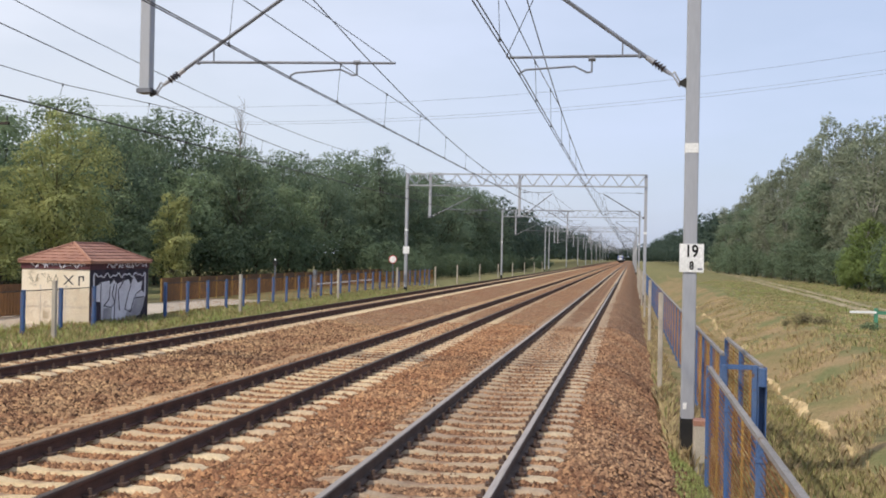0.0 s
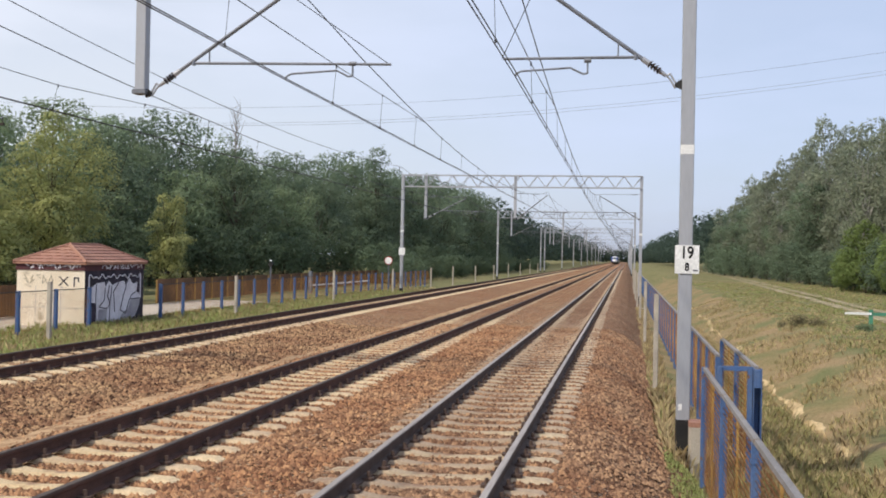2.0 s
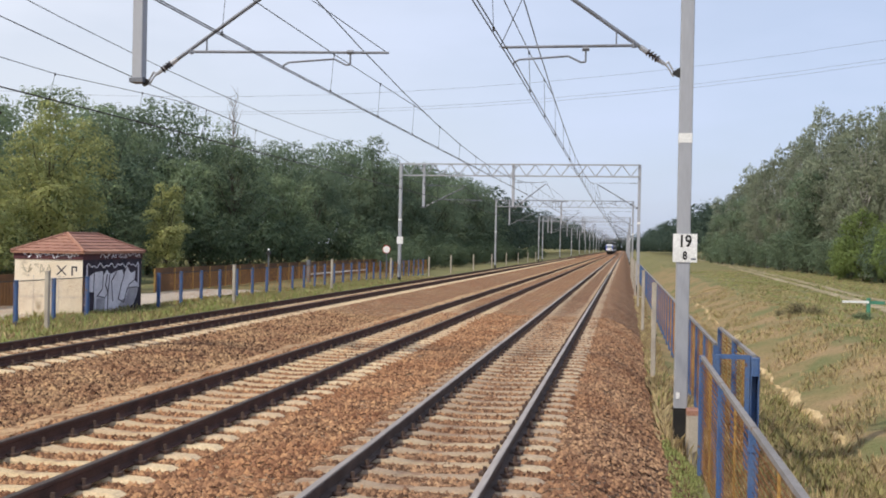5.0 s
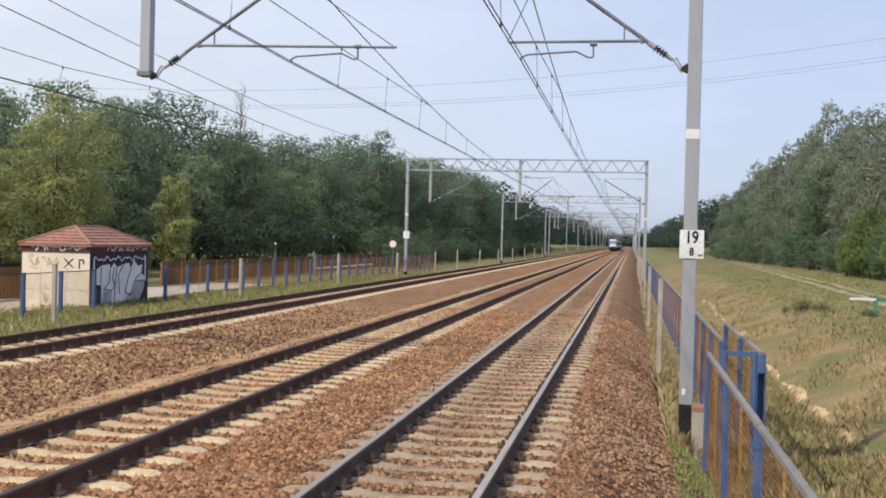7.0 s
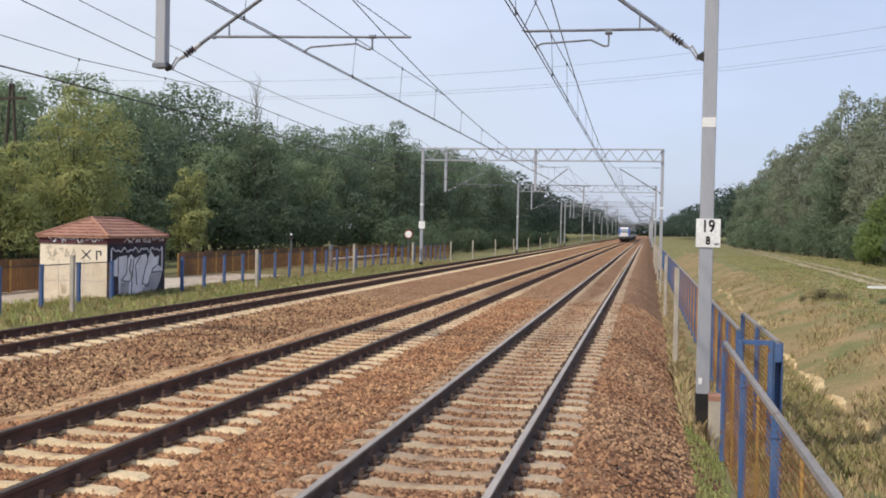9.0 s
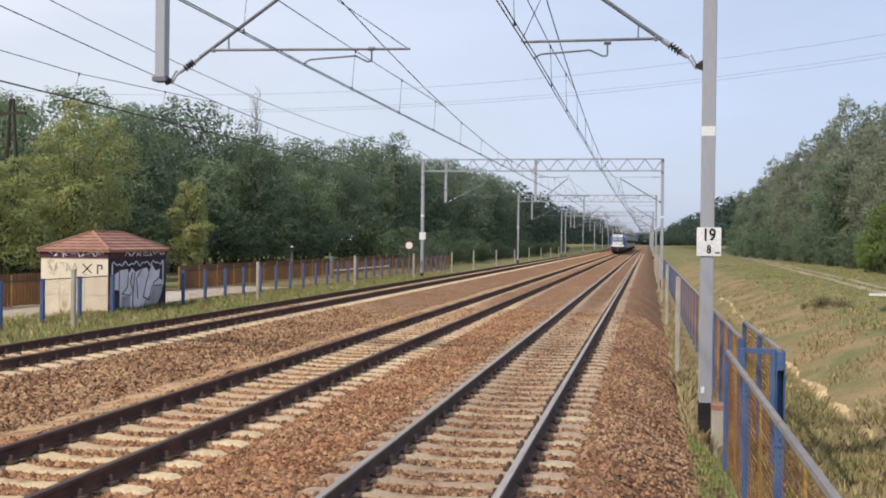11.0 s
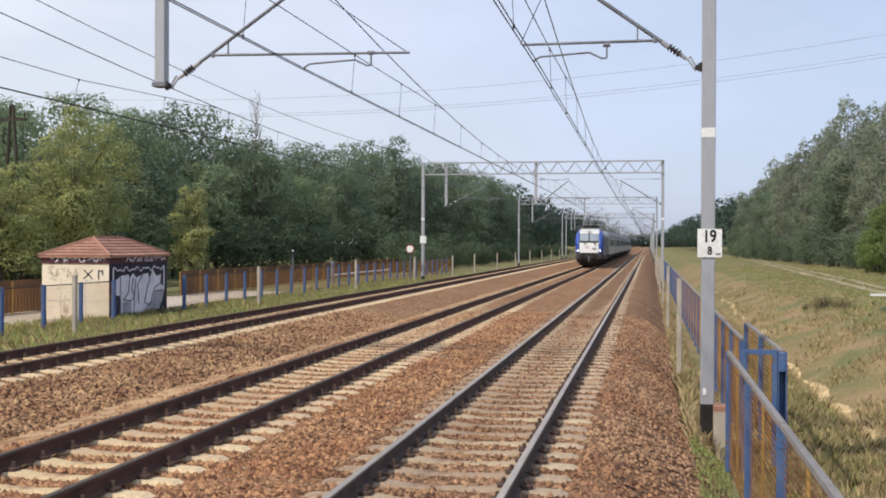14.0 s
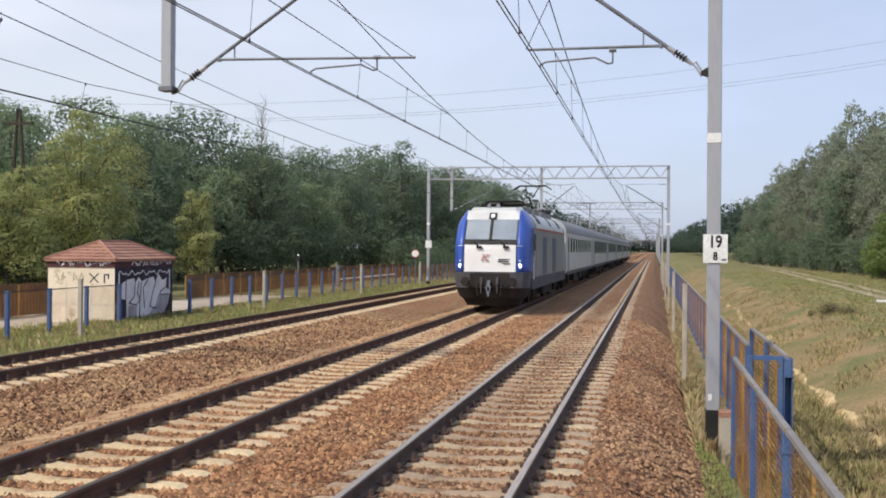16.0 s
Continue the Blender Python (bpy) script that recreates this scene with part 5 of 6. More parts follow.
# ------------------------------------------------------------ grass
def tufts(name, label, n, region, size, material, seed, keep=None, blades=5, bare=-0.22):
    g = np.random.default_rng(seed)
    x0, x1, y0, y1 = region
    x, y = x0 + (x1 - x0) * g.random(n), y0 + (y1 - y0) * g.random(n) ** 1.35
    if keep is not None:
        ok = keep(x, y)
        x, y = x[ok], y[ok]
    pat = np.array([noise.noise(Vector((a * 0.5, b * 0.35, 9))) for a, b in zip(x, y)])
    ok = pat > bare + (0.3 if bare < 0 else 0.12) * g.normal(size=len(x))
    x, y = x[ok], y[ok]
    z = np.array([max(ground_z(a, b), bed_z(a, b)) if 0 < a < 1.2 else ground_z(a, b) for a, b in zip(x, y)])
    n = len(x)
    c = np.repeat(np.stack([x, y, z], 1), blades, 0)
    m = n * blades
    a = g.random(m) * 6.283
    h = size * (0.5 + 0.9 * g.random(m))
    lean = (0.1 + 0.55 * g.random(m)) * h
    w = 0.007 + 0.022 * size
    d = np.stack([np.cos(a), np.sin(a), np.zeros(m)], 1)
    q = np.stack([-np.sin(a), np.cos(a), np.zeros(m)], 1)
    o = c + d * (g.random(m) * size * 0.5)[:, None]
    up = np.zeros((m, 3))
    up[:, 2] = h
    mid = o + d * (lean * 0.35)[:, None] + up * 0.6
    v = np.stack([o - q * w - [0, 0, 0.05], o + q * w - [0, 0, 0.05], mid + q * w * 0.7, o + d * lean[:, None] + up, mid - q * w * 0.7], 1).reshape(-1, 3)
    f = np.arange(m * 5).reshape(-1, 5)
    nrm = np.cross(q, mid - o)
    nrm /= np.linalg.norm(nrm, axis=1)[:, None]
    turned = nrm[:, 1] > 0
    f[turned] = f[turned][:, ::-1]
    nrm[turned] *= -1
    soft = 0.55 * nrm + np.array([0.0, 0.0, 0.85])
    soft /= np.linalg.norm(soft, axis=1)[:, None]
    me = fast_mesh(name, v, f, material)
    me.polygons.foreach_set("use_smooth", [True] * len(me.polygons))
    me.normals_split_custom_set_from_vertices(np.repeat(soft, 5, 0).tolist())
    tagged(new(name, me), label, "grass", kind="stuff")


tufts("verge_grass", "long green grass on the verge before the hut", 5000, (-21.2, -15.3, 22, 80), 0.22, M_BLADE, 1, lambda x, y: (x > -19.7) | (y < 35.4))
tufts("verge_olive_grass", "olive grass mixed into the verge", 5000, (-19.8, -15.3, 22, 90), 0.2, M_OLIVEBLADE, 27)
tufts("verge_weeds", "straw coloured weeds on the verge", 2600, (-19.8, -15.3, 24, 90), 0.20, M_DRYBLADE, 2)
tufts("ditch_grass", "green grass in the ditch beside the fence", 4500, (2.3, 4.6, 12, 60), 0.12, M_OLIVEBLADE, 3, bare=-0.02)
tufts("ditch_dry_grass", "straw coloured grass in the ditch", 9500, (2.3, 4.7, 12, 70), 0.14, M_DRYBLADE, 4, bare=-0.02)
tufts("bank_grass", "sparse dry grass on the sandy bank", 9000, (5.35, 12, 20, 90), 0.10, M_DRYBLADE, 5, bare=0.0)
off_path = lambda x, y: np.abs(np.abs(x - np.interp(y, [30, 64, 93, 209, 500], [12.5, 14.6, 15.8, 19.8, 27])) - 0.75) > 0.5
tufts("meadow_grass", "short green meadow grass", 14000, (8.3, 26, 30, 150), 0.10, M_BLADE, 6, off_path)
tufts("meadow_tufts", "uneven olive tufts in the meadow", 3500, (8.0, 20, 28, 100), 0.17, M_OLIVEBLADE, 28, off_path, bare=0.05)
tufts("meadow_tufts", "uneven green tufts in the meadow", 3000, (8.0, 22, 28, 110), 0.14, M_BLADE, 29, off_path, bare=0.1)
tufts("meadow_dry_grass", "short straw coloured meadow grass", 9000, (9, 28, 40, 160), 0.10, M_DRYBLADE, 7, off_path)
clear = lambda x, y: (np.abs(x - 0.973) > 0.16) | (np.abs(y - 18.2) > 0.25)
tufts("foot_grass", "dry grass at the foot of the fence", 2000, (0.66, 1.2, 18.5, 70), 0.17, M_DRYBLADE, 8, clear)
tufts("foot_grass", "tall pale dry grass round the mast foot", 200, (0.74, 1.15, 17.7, 24), 0.24, M_DRYBLADE, 18, clear)
tufts("foot_weeds", "low green weeds beside the fence", 1500, (0.66, 1.2, 10, 19), 0.05, M_BLADE, 9, clear)
tufts("foot_weeds", "taller green weeds beside the slim posts", 110, (0.68, 1.2, 18.6, 34), 0.17, M_BLADE, 19, clear)
tufts("ditch_tall_grass", "tall soft olive grass on the ditch floor", 1500, (3.0, 4.55, 19, 37), 0.22, M_OLIVEBLADE, 23)
tufts("ditch_tall_grass", "tall straw coloured grass on the ditch floor", 900, (3.0, 4.7, 18, 40), 0.22, M_DRYBLADE, 24)
tufts("bank_tufts", "scattered straw coloured tufts on the bank", 2200, (4.9, 9.5, 22, 80), 0.15, M_DRYBLADE, 25, bare=0.02)
tufts("bank_tufts", "scattered olive tufts on the bank", 1500, (4.9, 10.5, 18, 85), 0.15, M_OLIVEBLADE, 26, bare=0.08)
tufts("ditch_green_grass", "short bright green grass beside the near fence", 2600, (2.2, 5.4, 10, 18.5), 0.10, M_BLADE, 30)
tufts("ditch_dry_grass", "pale dry grass on the ditch floor", 3000, (2.2, 5.0, 9, 26), 0.15, M_DRYBLADE, 22)
tufts("path_weeds", "low green weeds behind the trackside fence", 2600, (1.3, 3.2, 9, 24), 0.06, M_BLADE, 20)
tufts("path_dry_grass", "short dry grass behind the trackside fence", 3000, (1.3, 3.4, 9, 30), 0.12, M_DRYBLADE, 21)


# ------------------------------------------------------------ small things
def build_small():
    br = thing("path_barrier", "white boom barrier on a green post across the sandy track", "barrier", at=pose(11.0, 50.2, -0.75))
    part("barrier_post", Shape().box(-0.08, 0.08, -0.08, 0.08, -0.3, 0.95, 0.02), M_GREEN, br, "green post")
    part("boom", Shape().box(-1.15, 0.0, -0.12, -0.06, 0.72, 0.82), M_WHITE, br, "white boom")
    part("boom_weight", Shape().box(0.09, 0.7, -0.05, 0.05, 0.68, 0.82, 0.01), M_GREEN, br)
    ap = thing("timber_pole", "dark timber A-frame power pole before the woodland", "power pole", at=pose(-38.6, 58, -0.2))
    for sx in (-0.75, 0.75):
        s = Shape().rod((sx, 0, 0), (sx * 0.12, 0, 10.9), 0.12, 0.09, 8)
        part("pole_leg", s, M_WOOD, ap)
    part("crossarm", Shape().box(-0.98, 0.98, -0.08, 0.08, 9.92, 10.09), M_WOOD, ap)
    part("brace", Shape().rod((-0.35, 0, 5.5), (0.35, 0, 5.5), 0.08, None, 6), M_WOOD, ap)
    for x in (-0.85, 0.0, 0.85):
        i_ = Shape()
        insulator(i_, (x, 0, 10.15 if x else 10.9), (x, 0, 10.5 if x else 11.25), 3, 0.09)
        part("insulator", i_, M_INSUL, ap)
    for x, y, white in ((-17.75, 77.0, True),):
        sg = thing("track_sign", "small round white track sign on a thin post", "sign", at=pose(x, y, -0.7))
        part("sign_post", Shape().rod((0, 0, -0.2), (0, 0, 2.7), 0.035, None, 6), M_GALVD, sg)
        part("sign_disc", Shape().rod((0, -0.05, 2.55), (0, -0.03, 2.55), 0.26, None, 20), M_WHITE, sg)
        part("sign_rim", Shape().rod((0, -0.029, 2.55), (0, -0.02, 2.55), 0.31, None, 20), M_SIGNRED, sg)
    pl = part("mast_plate", Shape().box(-17.2, -16.72, 78.2 - 0.18, 78.2 - 0.16, 2.3, 2.85), M_WHITE)
    tagged(pl, "white kilometre plate on a far mast", "sign")
    bar = thing("lane_barrier", "long white boom barrier across the lane", "barrier", at=pose(-22.5, 82, -0.6))
    part("boom", Shape().box(-0.05, 0.05, -9.0, 8.0, 0.5, 0.62), M_WHITE, bar, "white boom")
    part("barrier_post", Shape().box(-0.12, 0.12, -9.5, -9.2, -0.1, 1.6, 0.02), M_GALVD, bar)
    lm = thing("crossing_light", "small crossing warning light on a post by the lane", "signal", at=pose(-23.2, 66, -0.6))
    part("signal_post", Shape().rod((0, 0, -0.2), (0, 0, 2.1), 0.05, None, 8), M_GALVD, lm)
    part("signal_head", Shape().rod((0, -0.06, 2.1), (0, 0.06, 2.1), 0.16, None, 12), M_BLACK, lm)
    part("signal_cap", Shape().rod((0, 0, 2.3), (0, 0, 2.4), 0.09, 0.03, 8), M_WHITE, lm)
    for x, y, sx in ((2.75, 17.6, 0.05),):
        l_ = part("litter", Shape().add([(-sx, 0, 0), (sx, 0.02, 0.02), (sx * 0.8, 0.05, 0.09), (-sx * 0.6, 0.06, 0.07), (0, -0.03, 0.05)], [(0, 1, 2, 3), (0, 4, 1), (1, 4, 2), (0, 3, 4), (2, 4, 3)]), M_WHITE)
        l_.location = (x, y, ground_z(x, y) + 0.18)
        tagged(l_, "crumpled white litter in the grass", "litter", "litter")


build_small()


# ------------------------------------------------------------ train
def section(y, half, z0, zs, zt, slope=0.0):
    """Upright cross section of a vehicle body: flat sides to zs, rounded roof to zt."""
    pts = [(half * 0.97, z0), (half, z0 + 0.25), (half, zs)]
    for i in range(1, 7):
        a = math.pi / 2 * i / 6
        pts.append((half * math.cos(a) ** 0.75 if i < 6 else 0.0, zs + (zt - zs) * math.sin(a)))
    ring = pts + [(-x, z) for x, z in reversed(pts[:-1])]
    return [(x, y + slope * max(0, z - 1.9), z) for x, z in ring]


def bogie(parent, y, wheels=(-1.45, 1.45)):
    b = part("bogie", Shape().box(-1.12, -0.95, y - 2.1, y + 2.1, 0.42, 0.78).box(0.95, 1.12, y - 2.1, y + 2.1, 0.42, 0.78).box(-1.0, 1.0, y - 0.35, y + 0.35, 0.4, 0.85)
             .box(-1.2, -1.1, y - 0.4, y + 0.4, 0.3, 0.7).box(1.1, 1.2, y - 0.4, y + 0.4, 0.3, 0.7), M_TUNDER, parent)
    for w in wheels:
        ax = Shape().rod((-0.98, y + w, 0.46), (0.98, y + w, 0.46), 0.09, None, 8)
        for sx in (-1, 1):
            ax.rod((sx * 0.69, y + w, 0.46), (sx * 0.82, y + w, 0.46), 0.46, 0.455, 18)
            ax.box(sx * 1.04 - 0.12, sx * 1.04 + 0.12, y + w - 0.16, y + w + 0.16, 0.33, 0.6)
        part("wheelset", ax, M_TUNDER, b)


def build_loco():
    L = 17.0
    lo = thing("electric_locomotive", "blue white and grey electric express locomotive with lit headlamps", "locomotive")
    # nose at y = 0, the engine stretches to y = L
    rings = []
    for y, half, zt in ((1.95, 1.43, 3.86), (L - 2.0, 1.43, 3.86), (L - 0.5, 1.36, 3.75)):
        rings.append(section(y, half, 1.02, 3.05, zt))
    part("body", Shape().loft(list(rings)), M_TGREY, lo, "grey body side", smooth=False)
    # cab: raked front in white with blue corner pillars
    def front_y(z):
        return lerp(z, [(0.9, 0.0), (2.35, 0.08), (2.62, 0.2), (3.36, 0.72), (3.80, 1.15)])
    def slab(name, x0, x1, z0, z1, material, parent, out=0.02, label="", steps=6):
        s = Shape()
        rings_ = []
        for i in range(steps + 1):
            z = z0 + (z1 - z0) * i / steps
            yf = front_y(z)
            b0 = 0.10 * (x0 / 1.4) ** 2
            b1 = 0.10 * (x1 / 1.4) ** 2
            rings_.append([(x0, yf + b0 - out, z), (x1, yf + b1 - out, z), (x1, yf + b1 + 0.25, z), (x0, yf + b0 + 0.25, z)])
        s.loft(rings_)
        return part(name, s, material, parent, label)
    core = Shape()
    core.loft([[(-1.0, front_y(z) + 0.06, z), (1.0, front_y(z) + 0.06, z), (1.2, 1.9, z), (-1.2, 1.9, z)] for z in (0.95, 1.4, 1.9, 2.3, 2.6, 2.9, 3.2, 3.4, 3.6)])
    cab = part("cab", core, M_TSKIRT, lo)
    slab("nose_panel", -0.96, 0.96, 1.40, 2.40, M_NOSE, cab, 0.03, "white nose panel")
    slab("windscreen_surround", -1.0, 1.0, 2.41, 2.59, M_BLACK, cab, 0.02)
    for x0, x1 in ((-0.95, -0.06), (0.06, 0.95)):
        slab("windscreen", x0, x1, 2.60, 3.34, M_SCREEN, cab, 0.015, "dark reflecting windscreen")
    slab("windscreen_pillar", -0.055, 0.055, 2.59, 3.35, M_BLACK, cab, 0.025)
    brow = slab("roof_brow", -1.0, 1.0, 3.35, 3.70, M_BROW, cab, 0.03, "pale grey brow over the windscreen")
    slab("top_lamp_housing", -0.14, 0.14, 3.38, 3.62, M_BLACK, cab, 0.05)
    slab("top_lamp", -0.07, 0.07, 3.43, 3.57, M_WHITE, cab, 0.065)
    part("roof_cap", Shape().loft([[(-1.0, front_y(3.68), 3.60), (1.0, front_y(3.68), 3.60), (1.2, 2.0, 3.55), (-1.2, 2.0, 3.55)],
                                   [(-0.8, front_y(3.7) + 0.15, 3.80), (0.8, front_y(3.7) + 0.15, 3.80), (0.95, 2.0, 3.86), (-0.95, 2.0, 3.86)]]), M_TLIGHT, cab)
    for sx in (-1, 1):
        s = Shape()
        rr = []
        for z in (1.38, 1.6, 1.85, 2.1, 2.3, 2.45, 2.6, 2.75, 2.9, 3.05, 3.15, 3.28, 3.4, 3.5, 3.6, 3.68, 3.73):
            top = max(0.0, z - 2.95) ** 2 * 0.62
            yf = front_y(z)
            curve = [(1.0, 0.02)]
            for q in range(1, 8):
                a = math.pi / 2 * q / 8
                curve.append((1.0 + (0.445 - top) * math.sin(a) ** 0.9, 0.02 + 0.98 * (1 - math.cos(a)) ** 1.15))
            curve += [(1.445 - top, 1.35), (1.0, 1.35)]
            ring = [(sx * x, yf + d, z) for x, d in curve]
            rr.append(ring if sx > 0 else list(reversed(ring)))
        s.loft(rr)
        pil = part("corner_pillar", s, M_TBLUE, cab, "blue corner pillar", smooth=True)
        part("trim_line", Shape().rod((sx * 1.0, front_y(2.36) - 0.0, 2.36), (sx * 1.2, front_y(2.36) + 0.09, 2.36), 0.014, None, 6), M_WHITE, pil)
        edge = [(1.446, 3.08), (1.409, 3.26), (1.300, 3.465), (1.118, 3.64), (1.05, 3.55), (1.2, 3.3), (1.35, 3.08)]
        cut_ = [(1.414, 3.262), (1.306, 3.468), (1.124, 3.643), (1.05, 3.56), (1.2, 3.35), (1.33, 3.2)]
        flip = (lambda c: c) if sx > 0 else (lambda c: list(reversed(c)))
        slope_ = part("roof_slope", Shape().loft([flip([(sx * x, y, z) for x, z in edge]) for y in (2.7, L - 2.2)]), M_TLIGHT, lo, "pale grey roof slope")
        for ya, yb in ((3.3, 4.6), (8.2, 9.0), (12.2, 13.4)):
            part("roof_vent", Shape().loft([flip([(sx * x, y, z) for x, z in cut_]) for y in (ya, yb)]), M_TSKIRT, slope_, "dark roof vent")
        lampy = front_y(1.62) + 0.06
        part("headlamp", Shape().rod((sx * 1.10, lampy - 0.03, 1.62), (sx * 1.10, lampy + 0.1, 1.62), 0.085, 0.1, 14), M_LAMP, pil, "lit white headlamp")
        part("marker_lamp", Shape().rod((sx * 1.10, lampy - 0.02, 1.80), (sx * 1.10, lampy + 0.1, 1.80), 0.06, 0.07, 14), M_TLIGHT, pil)
        part("handrail", Shape().rod((sx * 1.47, 1.5, 1.1), (sx * 1.47, 1.5, 2.0), 0.018, None, 6), M_WHITE, pil)
        part("cab_door", Shape().box(sx * 1.437 - 0.006, sx * 1.437 + 0.006, 2.6, 3.25, 1.1, 2.95), M_TGREY, lo)
        part("cab_side_window", Shape().box(sx * 1.445 - 0.004, sx * 1.445 + 0.004, 1.75, 2.4, 2.2, 2.85), M_GLASS, lo)
        part("buffer", Shape().rod((sx * 0.87, 0.3, 1.05), (sx * 0.87, -0.28, 1.05), 0.09, None, 10).rod((sx * 0.87, -0.28, 1.05), (sx * 0.87, -0.36, 1.05), 0.17, 0.15, 16), M_TUNDER, lo)
        part("skirt", Shape().box(sx * 1.41 - 0.04, sx * 1.41 + 0.04, 1.2, L - 0.9, 0.72, 1.15), M_TSKIRT, lo, "dark grey lower skirt")
        for k, y in enumerate((5.2, 9.4)):
            part("door_panel", Shape().box(sx * 1.437 - 0.005, sx * 1.437 + 0.005, y, y + 1.5, 1.2, 2.75), M_TDARKBLUE, lo, "dark blue side panel")
        part("stripe", Shape().box(sx * 1.436 - 0.004, sx * 1.436 + 0.004, 2.2, L - 1.2, 3.0, 3.06), M_RED, lo, "thin red line")
        part("wiper", Shape().rod((sx * 0.5 + 0.12, 0.06, 2.3), (sx * 0.5 - 0.1, 0.1, 2.5), 0.03, None, 5).box(sx * 0.5, sx * 0.5 + 0.2, -0.0, 0.1, 2.27, 2.36), M_BLACK, lo)
        part("hose", Shape().pipe([(sx * 0.45, 0.0, 1.0), (sx * 0.45, -0.14, 0.8), (sx * 0.42, -0.06, 0.52)], 0.035, 6), M_TUNDER, lo)
    beam = [(-0.98, 0.0), (0.98, 0.0), (1.24, 0.1), (1.40, 0.42), (1.43, 1.3), (-1.43, 1.3), (-1.40, 0.42), (-1.24, 0.1)]
    part("bumper_beam", Shape().prism([(x * 0.97, y + 0.05, 0.80) for x, y in beam], [(x, y, 1.39) for x, y in beam]), M_TSKIRT, lo)
    part("side_fairing", Shape().prism([(x * 0.86, y * 0.9 + 0.25, 0.42) for x, y in beam], [(x * 0.97, y + 0.06, 0.80) for x, y in beam]), M_TUNDER, lo)
    # no hollow is cut: a dark plate paints the recess's shade
    part("recess_shade_plate", Shape().box(-0.74, 0.74, -0.012, 0.2, 0.84, 1.34, 0.01), M_TUNDER, lo, "flat dark plate for the shaded recess round the coupling")
    for sx in (-1, 1):
        part("pipe_bracket", Shape().box(sx * 0.3 - 0.05, sx * 0.3 + 0.05, -0.09, 0.0, 0.95, 1.2).rod((sx * 0.3, -0.07, 1.0), (sx * 0.3, -0.1, 0.6), 0.025, None, 6), M_TSKIRT, lo)
    part("plough", Shape().loft([[(-0.95, 0.75, 0.12), (0, 0.45, 0.12), (0.95, 0.75, 0.12), (1.0, 1.3, 0.12), (-1.0, 1.3, 0.12)], [(-1.15, 0.5, 0.5), (0, 0.25, 0.5), (1.15, 0.5, 0.5), (1.2, 1.3, 0.5), (-1.2, 1.3, 0.5)]]), M_TUNDER, lo)
    part("coupling", Shape().rod((0, 0.2, 1.03), (0, -0.25, 1.03), 0.07, None, 8).pipe([(0, -0.22, 1.0), (0.07, -0.3, 0.8), (0, -0.28, 0.5), (-0.07, -0.3, 0.8), (0, -0.22, 1.0)], 0.03, 6), M_GALVD, lo)
    for stroke in ([(-0.30, 1.80), (-0.22, 2.05)], [(0.0, 2.02), (-0.10, 2.03), (-0.17, 1.95), (-0.18, 1.86), (-0.11, 1.82), (-0.03, 1.83)]):
        part("nose_mark", Shape().pipe([(x, front_y(z) - 0.034, z) for x, z in stroke], 0.018, 6), M_RED, cab, "slanted red mark")
    slab("nose_lettering", 0.30, 0.74, 1.85, 1.88, M_TSKIRT, cab, 0.034, "", 1)
    slab("nose_lettering", 0.30, 0.70, 1.77, 1.80, M_TSKIRT, cab, 0.034, "", 1)
    slab("nose_lettering", 0.50, 0.76, 1.69, 1.72, M_TSKIRT, cab, 0.034, "", 1)
    # roof gear
    for y in (4.5, 7.0, 10.0, 12.5):
        part("roof_hatch", Shape().box(-0.95, 0.95, y - 0.9, y + 0.9, 3.72, 3.93, 0.05), M_TROOF, lo)
    for k, (y, up) in enumerate(((3.6, False), (L - 3.6, True))):
        pb = part("pantograph", Shape().box(-0.8, 0.8, y - 0.6, y + 0.6, 4.0, 4.06), M_TUNDER, lo, "dark pantograph")
        for sx in (-0.6, 0.6):
            i_ = Shape()
            insulator(i_, (sx, y - 0.4, 3.86), (sx, y - 0.4, 4.02), 3, 0.08)
            part("insulator", i_, M_INSUL, pb)
        z1, z2 = (4.75, 5.38) if up else (4.1, 4.16)
        ye = y - 1.0 if up else y - 1.2
        part("lower_arm", Shape().rod((0, y + 0.5, 4.05), (0, ye, z1), 0.05, None, 6), M_TUNDER, pb)
        for sx in (-0.35, 0.35):
            part("upper_arm", Shape().rod((sx * 0.4, ye, z1), (sx, y + 0.35, z2), 0.03, None, 6), M_TUNDER, pb)
        part("head_bar", Shape().rod((-0.55, y + 0.35, z2), (0.55, y + 0.35, z2), 0.035, None, 6), M_TUNDER, pb)
        for dy in (0.2, 0.5):
            part("contact_strip", Shape().pipe([(-0.95, y + dy, z2 - 0.18), (-0.65, y + dy, z2 + 0.02), (0.65, y + dy, z2 + 0.02), (0.95, y + dy, z2 - 0.18)], 0.03, 6), M_TUNDER, pb)
    for x in (0.1, -0.25):
        part("horn", Shape().rod((x, 1.75, 3.85), (x, 1.45, 3.9), 0.03, 0.08, 8), M_GALVD, lo)
    part("aerial", Shape().rod((-0.5, 2.2, 3.8), (-0.5, 2.2, 4.15), 0.015, None, 5), M_TUNDER, lo)
    bogie(lo, 4.1)
    bogie(lo, L - 4.1)
    part("transformer_case", Shape().box(-1.3, 1.3, 6.6, L - 6.6, 0.35, 1.05, 0.1), M_TUNDER, lo)
    return lo


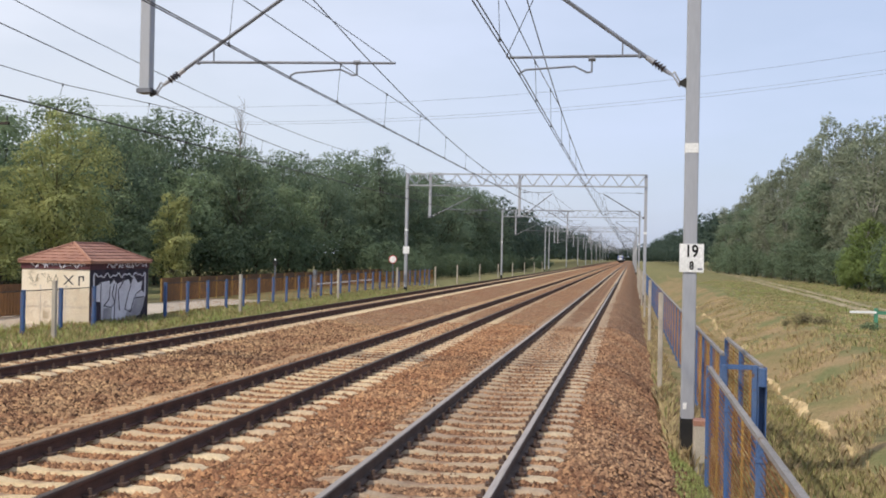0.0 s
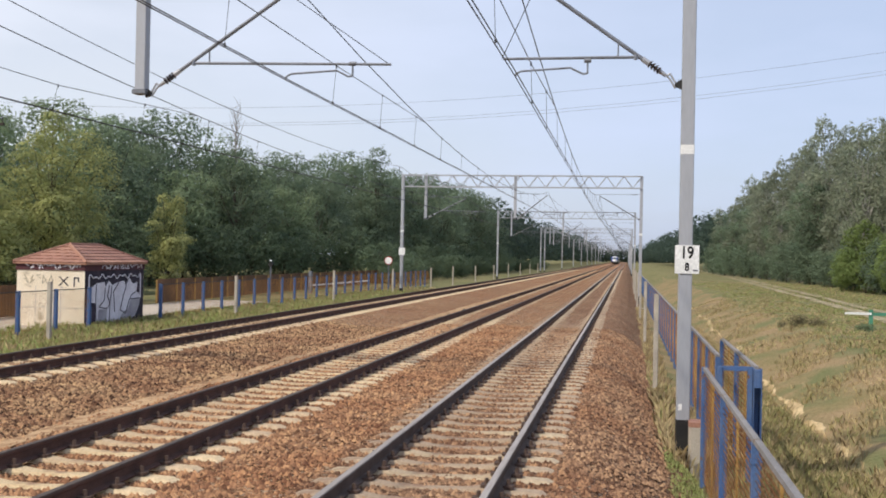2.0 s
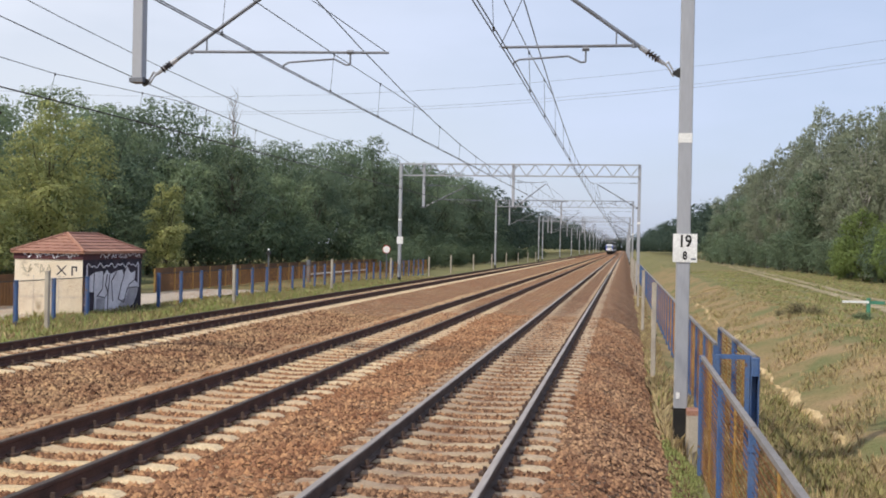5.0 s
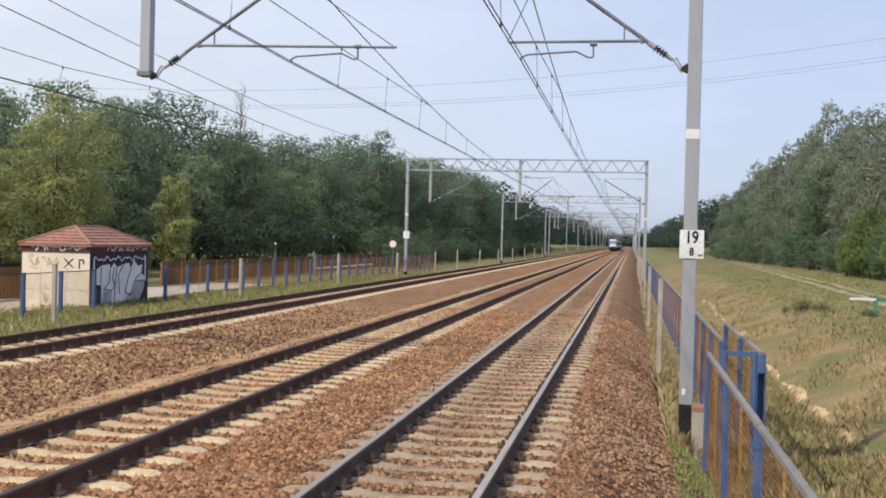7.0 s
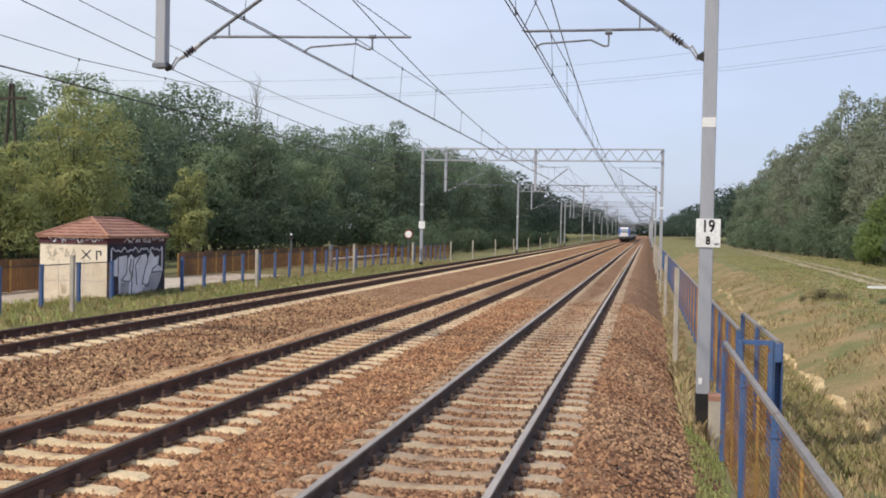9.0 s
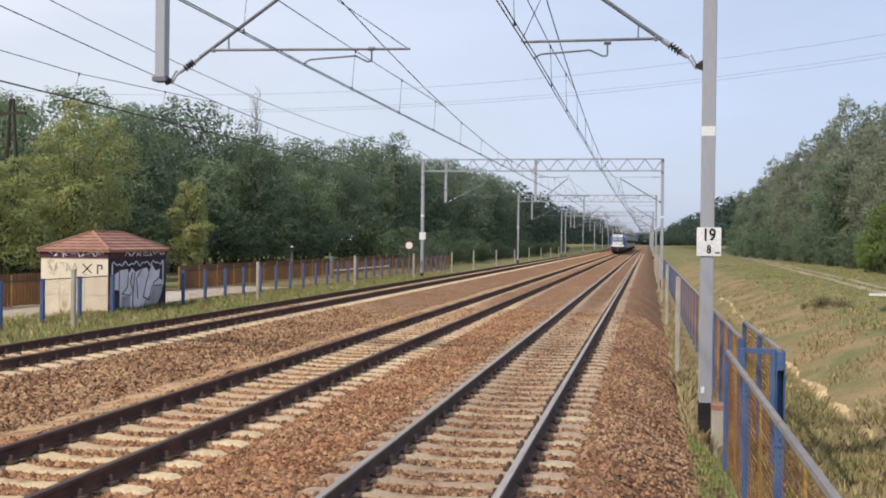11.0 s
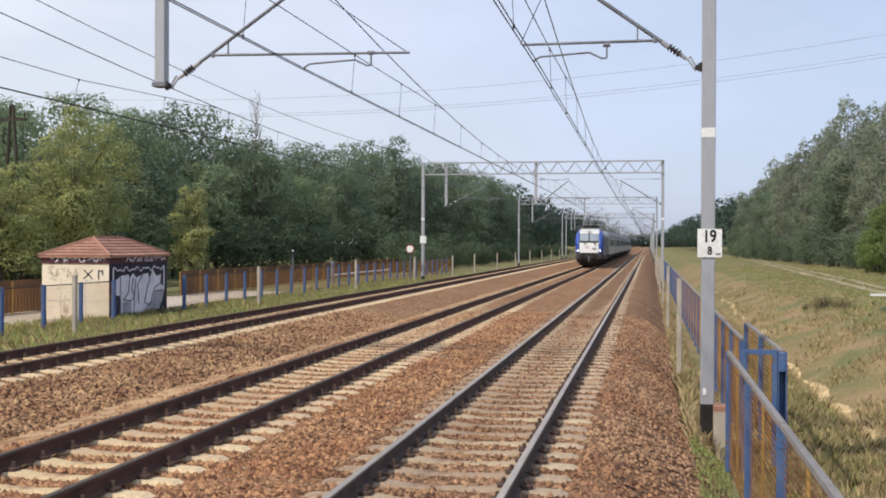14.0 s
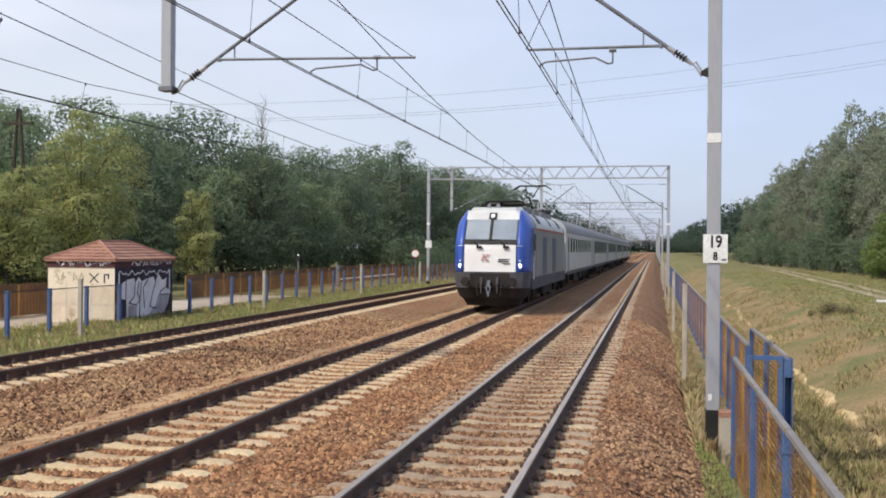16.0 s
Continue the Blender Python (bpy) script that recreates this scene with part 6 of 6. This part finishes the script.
def build_coach(first):
    L = 24.2
    label = "pale grey passenger coach with tinted windows" if first else "grey passenger coach with dark blue window band"
    co = thing("passenger_coach", label, "railway coach", "passenger coaches")
    part("body", Shape().loft([section(y, h, 1.0, 3.05, 3.98) for y, h in ((0.12, 1.38), (0.4, 1.42), (L - 0.4, 1.42), (L - 0.12, 1.38))]), M_TLIGHT, co)
    roof = [(x * 1.004, z + 0.012) for x, y, z in section(0, 1.42, 1.0, 3.1, 3.98) if z > 3.09]
    part("roof", Shape().loft([[(x, y, z) for x, z in roof] + [(-1.2, y, 3.0), (1.2, y, 3.0)] for y in (0.3, L - 0.3)]), M_TROOF, co, "grey ribbed roof")
    for sx in (-1, 1):
        part("window_band", Shape().box(sx * 1.424 - 0.006, sx * 1.424 + 0.006, 2.1, L - 2.1, 1.95, 2.95), M_TDARKBLUE if not first else M_TLIGHT, co, "band round the windows")
        n = 10
        for i in range(n):
            y = 2.5 + (L - 5.0) * i / n
            part("window", Shape().box(sx * 1.432 - 0.006, sx * 1.432 + 0.006, y, y + 1.25, 2.08, 2.86), M_GLASS, co)
        for y in (0.85, L - 1.65):
            dr = part("door", Shape().box(sx * 1.426 - 0.006, sx * 1.426 + 0.006, y, y + 0.8, 1.05, 2.95), M_TGREY if first else M_TDARKBLUE, co)
            part("window", Shape().box(sx * 1.436 - 0.004, sx * 1.436 + 0.004, y + 0.18, y + 0.62, 2.1, 2.8), M_GLASS, dr)
            part("step", Shape().box(sx * 1.36 - 0.12, sx * 1.36 + 0.1, y + 0.05, y + 0.75, 0.5, 0.56).box(sx * 1.36 - 0.1, sx * 1.36 + 0.06, y + 0.05, y + 0.09, 0.5, 1.0), M_TUNDER, co)
        part("skirt", Shape().box(sx * 1.40 - 0.03, sx * 1.40 + 0.02, 0.5, L - 0.5, 0.88, 1.08), M_TSKIRT, co)
        part("buffer", Shape().rod((sx * 0.87, 0.2, 1.05), (sx * 0.87, -0.3, 1.05), 0.09, None, 8).rod((sx * 0.87, -0.22, 1.05), (sx * 0.87, -0.3, 1.05), 0.22, None, 12), M_TUNDER, co)
    part("gangway", Shape().box(-0.55, 0.55, -0.28, 0.15, 1.05, 3.2).box(-0.55, 0.55, L - 0.15, L + 0.25, 1.05, 3.2), M_TUNDER, co)
    for y0, y1, z0 in ((7.5, 10.5, 0.4), (12.0, 14.6, 0.45), (15.6, 17.0, 0.5)):
        part("underfloor_box", Shape().box(-1.25, 1.25, y0, y1, z0, 1.0, 0.05), M_TUNDER, co)
    bogie(co, 3.4, (-1.25, 1.25))
    bogie(co, L - 3.4, (-1.25, 1.25))
    for y in (4, 9, 15, 20):
        part("roof_vent", Shape().box(-0.3, 0.3, y - 0.4, y + 0.4, 3.95, 4.08, 0.05), M_TROOF, co)
    return co


loco = build_loco()
coach_a = build_coach(True)
coach_b = build_coach(False)
coaches = [(coach_a, 17.2), (coach_b, 41.8)] + [(copy_thing(coach_b, pose(0, 0, 0)), 41.8 + 24.6 * k) for k in range(1, 5)]
SPEED = 34.3
NOSE_END = 38.1


def motions():
    for ob, back in [(loco, 0.0)] + coaches:
        walk(ob, [(float(t), pose(TRACKS[1], NOSE_END + (16 - t) * SPEED + back, 0)) for t in range(0, 17, 2)])


motions()
